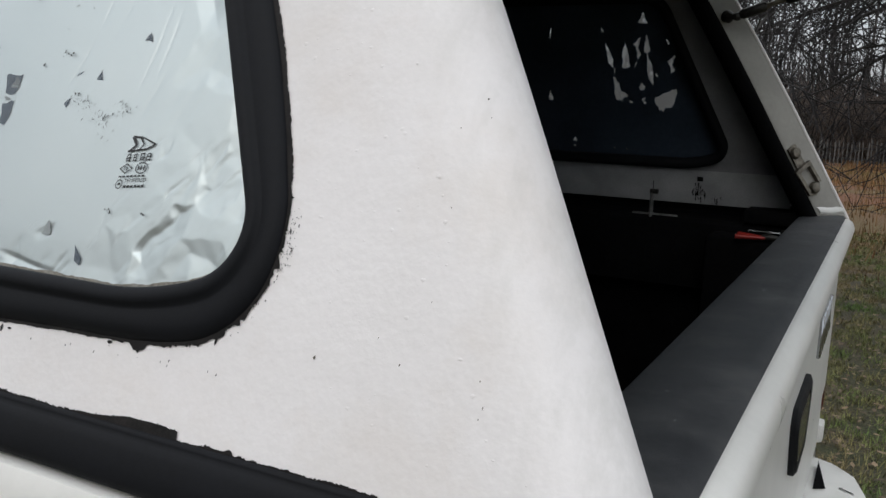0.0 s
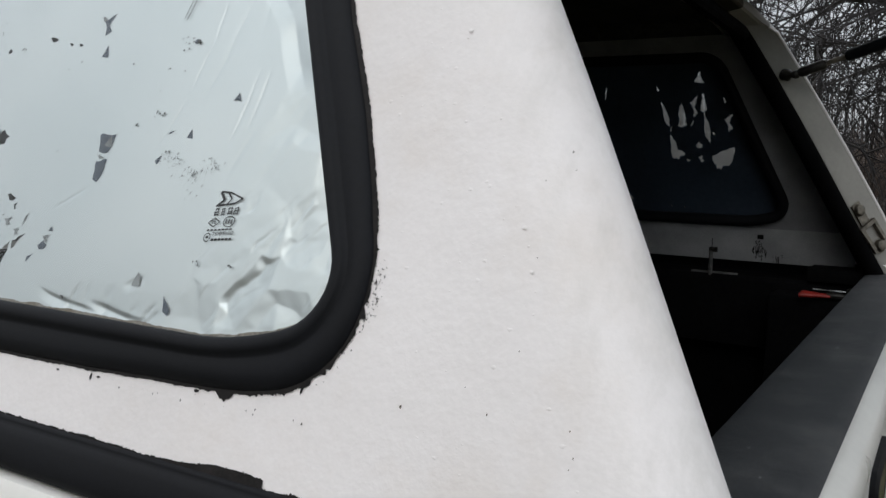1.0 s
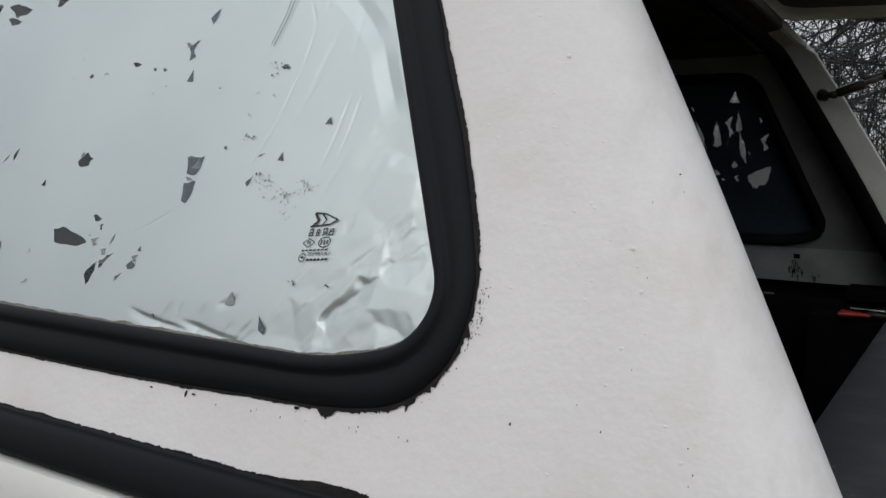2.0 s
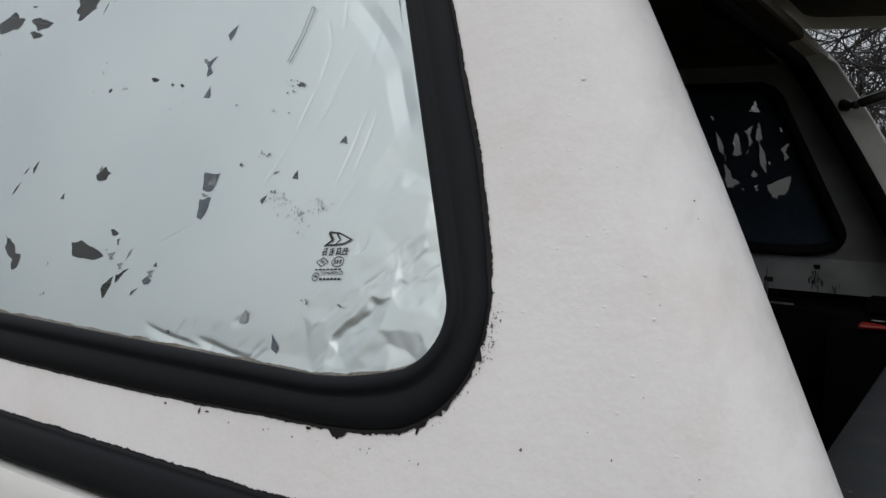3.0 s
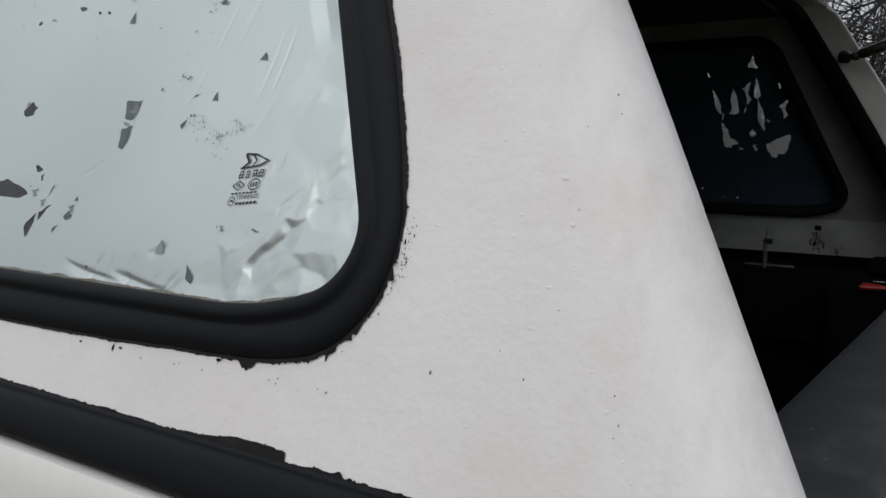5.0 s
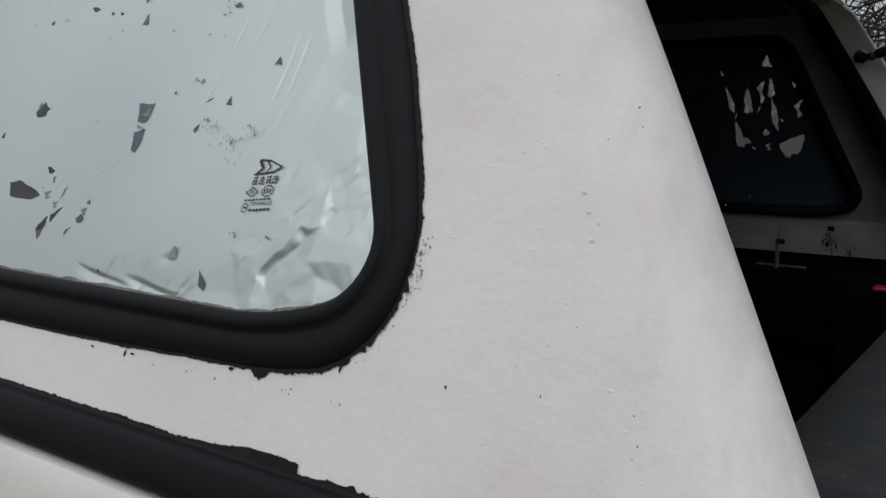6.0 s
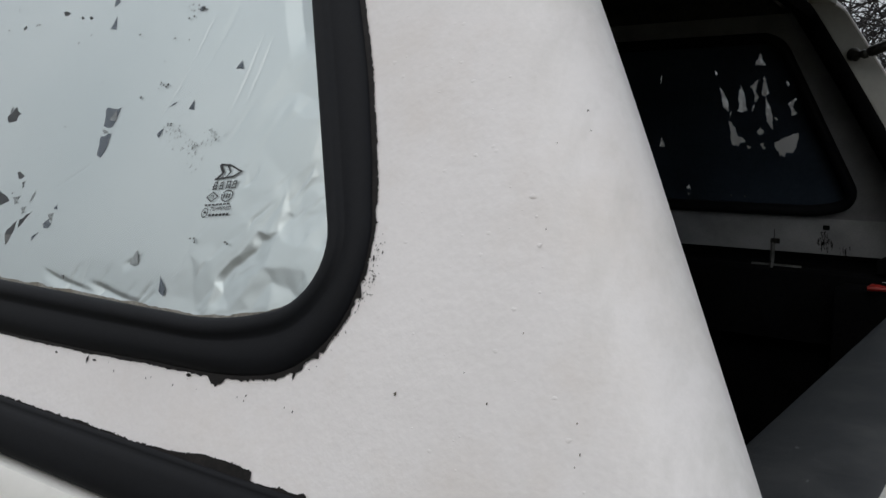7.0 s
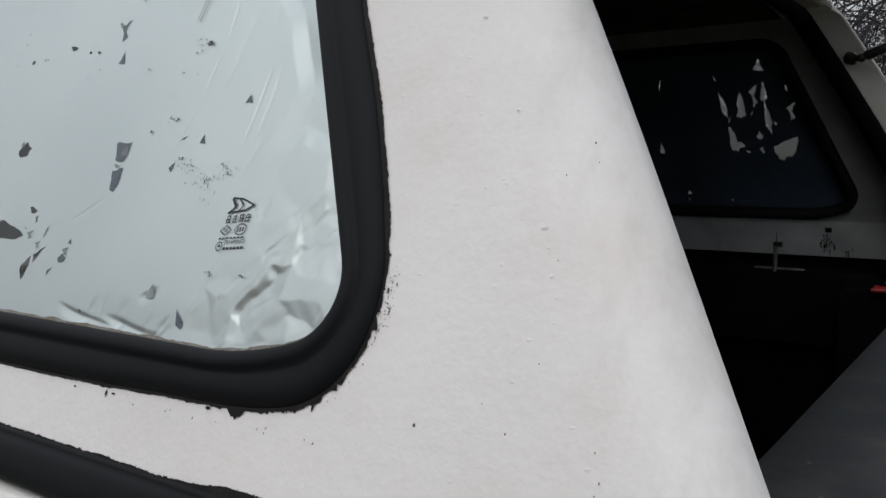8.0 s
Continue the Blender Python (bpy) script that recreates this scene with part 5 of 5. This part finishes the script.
def brush_stain():
    rnd = random.Random(21)
    shapes = []
    for cx, n, lo, hi in ((-0.352, 24, -0.158, -0.122), (-0.341, 14, -0.160, -0.135), (-0.312, 8, -0.166, -0.152)):
        for k in range(n):
            x, a = cx + rnd.gauss(0, 0.007), rnd.uniform(lo, hi)
            mark = flake(x, a, rnd.uniform(0.0015, 0.0045), rnd.uniform(0.004, 0.018), rnd.choice(("rag", "sliver", "leaf", "rag")), 400 + 40 * len(shapes) + k)
            shapes.append(([far(p.x, p.y, -0.0226) for p in mark], [tuple(range(len(mark)))]))
    shapes.append(strip_on(far, (-0.350, -0.112), (-0.338, -0.112), 0.010, -0.0230))
    shapes.append(strip_on(far, (-0.443, -0.160), (-0.440, -0.122), 0.0014, -0.0226))
    return joined(*shapes)


tagged(part("paint_stain", brush_stain(), SMEAR, canopy, "black brush marks on the inner skin", smooth=False), kind="stuff")

pliers = tagged(new("pliers"), "pliers with red plastic grips lying on the bed corner", "pliers")
for k, sgn in enumerate((-1, 1)):
    part("grip", tube([(-0.245, 1.655 + 0.017 * sgn, 1.2258), (-0.242, 1.655 + 0.0165 * sgn, 1.2258), (-0.215, 1.655 + 0.010 * sgn, 1.2258), (-0.193, 1.655 + 0.005 * sgn, 1.2255)], [0.0036, 0.0048, 0.0036, 0.0028], 10), RED, pliers, "red plastic grip")
part("jaws", tube([(-0.200, 1.655, 1.2260), (-0.190, 1.655, 1.2260), (-0.178, 1.655, 1.2260), (-0.160, 1.655, 1.2240)], [0.006, 0.008, 0.007, 0.003], 10), DARKSTEEL, pliers, "dark steel jaws")
driver = tagged(new("screwdriver"), "dark screwdriver lying beside the pliers", "screwdriver")
part("shaft", tube([(-0.232, 1.715, 1.2285), (-0.17, 1.712, 1.2285)], 0.0032, 8), CHROME, driver)
part("grip", tube([(-0.173, 1.712, 1.2285), (-0.168, 1.712, 1.2285), (-0.150, 1.711, 1.2285)], [0.005, 0.008, 0.007], 10), DARKSTEEL, driver)

# foot of the far flange on the tailgate's end
rows = [[on_flange(-0.1385 - 0.018 * (1 - f) + 0.0135 * k / 4 + 0.001 * math.sin(9 * f), f) + Vector((0.0035 if 0 < k < 4 else 0.0005, 0, 0)) for k in range(5)] for f in (0.02, 0.2, 0.4, 0.6, 0.8, 1.0)]
part("sealing_tape", loft(rows), BODY, canopy, "white sealing tape at the foot of the flange")

# ---------------------------------------------------------------- ground and growth


def ground_sheet():
    verts, faces = [], []
    ring = [2, 4, 7, 11, 16, 24, 40, 70, 140, 400, 1500]
    n = 48
    for r in ring:
        for k in range(n):
            a = 2 * math.pi * k / n
            verts.append((r * math.cos(a), 1 + r * math.sin(a), 0.0))
    verts.append((0, 1, 0))
    c = len(verts) - 1
    for k in range(n):
        faces.append((c, k, (k + 1) % n))
    for i in range(len(ring) - 1):
        for k in range(n):
            a, b = i * n + k, i * n + (k + 1) % n
            faces.append((a, a + n, b + n, b))
    return verts, faces


tagged(mesh_object("ground", *ground_sheet(), GROUND), "patchy green lawn turning to dry orange field grass", "ground", kind="structure")


def blades(count, x0, x1, y0, y1, h0, h1, w, seed, curl=0.5, clump=0.0, grain=0.9):
    rnd = random.Random(seed)
    verts, faces = [], []
    for _ in range(count):
        y = y0 + (y1 - y0) * rnd.random()
        f = (y - y0) / (y1 - y0)
        x = x0 + (x1 - x0) * rnd.random()
        if clump and noise.noise(Vector((x * grain, y * grain * 0.55, seed))) < rnd.uniform(-0.5, 0.4) * clump:
            continue
        h = rnd.uniform(h0, h1)
        a = rnd.uniform(0, 6.28)
        dx, dy = math.cos(a), math.sin(a)
        ww = w * (0.7 + 0.9 * f)
        n = len(verts)
        verts += [(x - dy * ww, y + dx * ww, 0), (x + dy * ww, y - dx * ww, 0), (x + dx * h * curl * rnd.random(), y + dy * h * curl * rnd.random(), h)]
        faces.append((n, n + 1, n + 2))
    return verts, faces


tagged(mesh_object("lawn_grass", *blades(240000, -2.6, 1.6, 2.2, 12.0, 0.012, 0.045, 0.0030, 3, 1.6, 0.7, 9.0), BLADE, smooth=False), "short uneven green lawn grass with bare patches", "grass", kind="stuff")
tagged(mesh_object("field_grass", *blades(30000, -9, 3.0, 8.2, 29.0, 0.05, 0.26, 0.008, 5, 0.8, 1.0), STRAW, smooth=False), "dry orange and yellow field grass", "grass", kind="stuff")


def leaf_litter():
    rnd = random.Random(17)
    verts, faces = [], []
    for _ in range(8000):
        x, y = rnd.uniform(-3, 1.6), 2.4 + 9.5 * rnd.random()
        s, a, t = rnd.uniform(0.006, 0.024), rnd.uniform(0, 6.28), rnd.uniform(-0.4, 0.4)
        ca, sa = math.cos(a), math.sin(a)
        n = len(verts)
        z = rnd.uniform(0.012, 0.045)
        for u, v, h in ((-1, 0, 0), (-0.2, 0.55, 0.25), (0.6, 0.4, 0.1), (1.1, 0, 0.3), (0.5, -0.45, 0.0), (-0.3, -0.5, 0.2)):
            verts.append((x + s * (u * ca - v * sa), y + s * (u * sa + v * ca), z + s * (h * 0.5 + t * u * 0.5)))
        faces.append(tuple(range(n, n + 6)))
    return verts, faces


tagged(mesh_object("fallen_leaves", *leaf_litter(), LEAF, smooth=False), "dry brown leaves scattered over the lawn", "leaves", kind="stuff")


def limb(rnd, out, start, way, length, radius, level, droop, split):
    """Grows one bending limb as a thin tube, and its side shoots."""
    pts, rad = [Vector(start)], [radius]
    d = Vector(way).normalized()
    n = 5 if level < 2 else 4
    for k in range(n):
        if pts[-1].z < 1.0:
            d.z = max(d.z, 0.04)
        d = (d + Vector((rnd.gauss(0, 0.16), rnd.gauss(0, 0.16), rnd.gauss(0, 0.16) - droop * (0.2 + k * 0.06))) * (0.75 + 0.25 * level)).normalized()
        pts.append(pts[-1] + d * length / n)
        rad.append(radius * (1 - 0.72 * (k + 1) / n))
    sides = 8 if level == 0 else 5 if level == 1 else 3
    out[0 if level < 2 else 1].append(tube(pts, rad, sides))
    if level >= len(split):
        return
    for _ in range(split[level]):
        f = rnd.uniform(0.22, 1.0)
        i = min(int(f * n), n - 1)
        p = pts[i].lerp(pts[i + 1], f * n - i)
        if p.z < 1.25 and rnd.random() < 0.3:
            continue
        axis = (pts[i + 1] - pts[i]).normalized()
        side_ = axis.orthogonal().normalized()
        side_.rotate(Matrix.Rotation(rnd.uniform(0, 6.28), 3, axis))
        go = (axis * rnd.uniform(0.35, 0.9) + side_ * rnd.uniform(0.5, 1.0)).normalized()
        limb(rnd, out, p, go, length * rnd.uniform(0.38, 0.62), max(rad[i] * rnd.uniform(0.45, 0.75), 0.0040), level + 1, droop, split)


def bare_tree(x, y, seed, height, limbs, reach, split, label, low=1.1, aim=math.pi, spread=math.pi, droop=()):
    rnd = random.Random(seed)
    thick, thin = [], []
    top = Vector((x + 0.1, y, height * 0.55))
    thick.append(tube([(x, y, -0.05), (x + 0.03, y, 0.12), (x + 0.02, y + 0.02, height * 0.25), tuple(top), (x + 0.2, y, height * 0.8), (x + 0.15, y + 0.1, height)], [0.20, 0.15, 0.13, 0.10, 0.05, 0.01], 12))
    for k in range(limbs):
        a = aim + spread * (2 * (k * 0.382 % 1.0) - 1) + rnd.uniform(-0.2, 0.2)
        z = low + (height * 0.75 - low) * (k * 0.618 % 1.0)
        limb(rnd, (thick, thin), (x + 0.03, y, z), (math.cos(a), math.sin(a), rnd.uniform(0.15, 0.6)), reach * rnd.uniform(0.7, 1.1), 0.045 * rnd.uniform(0.7, 1.1), 0, 0.05, split)
    for z, length, way in droop:
        limb(rnd, (thick, thin), (x + 0.03, y, z), way, length, 0.022, 1, 0.03, split)
    t = tagged(new("bare_tree"), label, "tree")
    part("trunk", joined(*thick), BARK, t, "grey-brown trunk and limbs")
    part("crown", joined(*thin), TWIG, t, "tangle of bare twigs", smooth=False)
    return t


bare_tree(1.5, 7.0, 5, 5.0, 18, 3.2, (9, 9, 5), "leafless spreading fruit tree with drooping tangled twigs", 1.42, math.pi, 1.6, ((1.22, 1.9, (-1, -0.45, -0.14)), (1.36, 2.0, (-1, -0.30, -0.02)), (1.08, 1.75, (-1, -0.60, -0.14))))
bare_tree(-3.9, 11.5, 8, 6.0, 14, 3.6, (7, 7, 4), "leafless spreading tree at the lawn's edge", 1.5)

# paling fence beyond the field
fence = tagged(new("picket_fence"), "weathered grey paling fence beyond the field", "fence")
post_v = box(-0.024, 0.024, -0.010, 0.010, 0.0, 0.78, 0.004, 1)
pm = bpy.data.meshes.new("picket")
post_v.to_mesh(pm)
post_v.free()
pm.materials.append(PICKET)
rnd = random.Random(2)
for k in range(155):
    ob = new("picket", pm)
    ob.parent = fence
    x = -13 + 0.110 * k
    ob.matrix_basis = pose(x, 28.0 - 0.06 * x + rnd.uniform(-0.02, 0.02), rnd.uniform(-0.05, 0.02), rnd.uniform(-3, 3), rnd.uniform(-3, 3), 3) @ Matrix.Diagonal((rnd.uniform(0.55, 0.85), 1, rnd.uniform(0.93, 1.06), 1))
for z in (0.20, 0.52):
    part("rail", ([Vector((x, 28.03 - 0.06 * x + dy, z + dz)) for x in (-13.2, 4.2) for dy, dz in ((0, 0), (0.03, 0), (0.03, 0.06), (0, 0.06))], [(0, 1, 2, 3), (7, 6, 5, 4), (0, 4, 5, 1), (1, 5, 6, 2), (2, 6, 7, 3), (3, 7, 4, 0)]), BARK, fence, smooth=False)


def woods(seed, count, y0, y1, h0, h1, spread):
    rnd = random.Random(seed)
    shapes = []
    for _ in range(count):
        y = rnd.uniform(y0, y1)
        x = rnd.uniform(-0.55, 0.25) * y * spread
        h, r = rnd.uniform(h0, h1), rnd.uniform(0.04, 0.13)
        lean = rnd.gauss(0, 0.03)
        pts = [(x + lean * h * f + rnd.gauss(0, 0.05), y + rnd.gauss(0, 0.05), h * f - 0.05) for f in (0, 0.3, 0.6, 1)]
        shapes.append(tube(pts, [r, r * 0.8, r * 0.5, r * 0.1], 4))
        for _ in range(14):
            f = rnd.uniform(0.12, 0.95)
            a, l = rnd.uniform(0, 6.28), rnd.uniform(0.6, 2.4) * (1.2 - f)
            p = Vector((x + lean * h * f, y, h * f))
            q = p + Vector((math.cos(a) * l * 0.6, math.sin(a) * l * 0.6, l * rnd.uniform(0.4, 0.9)))
            shapes.append(tube([p, p.lerp(q, 0.5) + Vector((0, 0, -0.1 * l)), q], [r * 0.28, r * 0.2, r * 0.05], 3))
    return joined(*shapes)


def unseen_woods(seed, count):
    """Unseen woods added on the near side, to darken low reflections in the film."""
    verts, faces = woods(seed, count, 22, 42, 7.5, 13.5, 4.0)
    return [Vector((p[0] + 4, -p[1], p[2])) for p in verts], [tuple(reversed(f)) for f in faces]


tagged(mesh_object("far_woods", *joined(woods(3, 600, 31, 64, 3.5, 9.0, 1.0), unseen_woods(5, 620)), FAR_WOOD, smooth=False), "hazy grey leafless woods behind the fence, and unseen ones added opposite", "woods", kind="stuff")


def scrub(seed, count, y0, y1, h0, h1):
    rnd = random.Random(seed)
    shapes = []
    for _ in range(count):
        y = rnd.uniform(y0, y1)
        x = rnd.uniform(-0.45, 0.2) * y
        h = rnd.uniform(h0, h1)
        for _ in range(9):
            a, l = rnd.uniform(0, 6.28), h * rnd.uniform(0.5, 1.0)
            q = Vector((x + math.cos(a) * l * 0.5, y + math.sin(a) * l * 0.5, l))
            shapes.append(tube([(x, y, 0), Vector((x, y, 0)).lerp(q, 0.5) + Vector((0, 0, 0.1 * l)), q], [0.018, 0.013, 0.004], 3))
    return joined(*shapes)


SCRUB = material("brown_scrub", (0.092, 0.066, 0.052), 0.9, vary=0.3, scale=0.7, fine=0.1, per_island=0.3)
tagged(mesh_object("scrub", *scrub(6, 1500, 29.5, 40, 1.2, 3.6), SCRUB, smooth=False), "brown leafless scrub behind the fence", "scrub", kind="stuff")
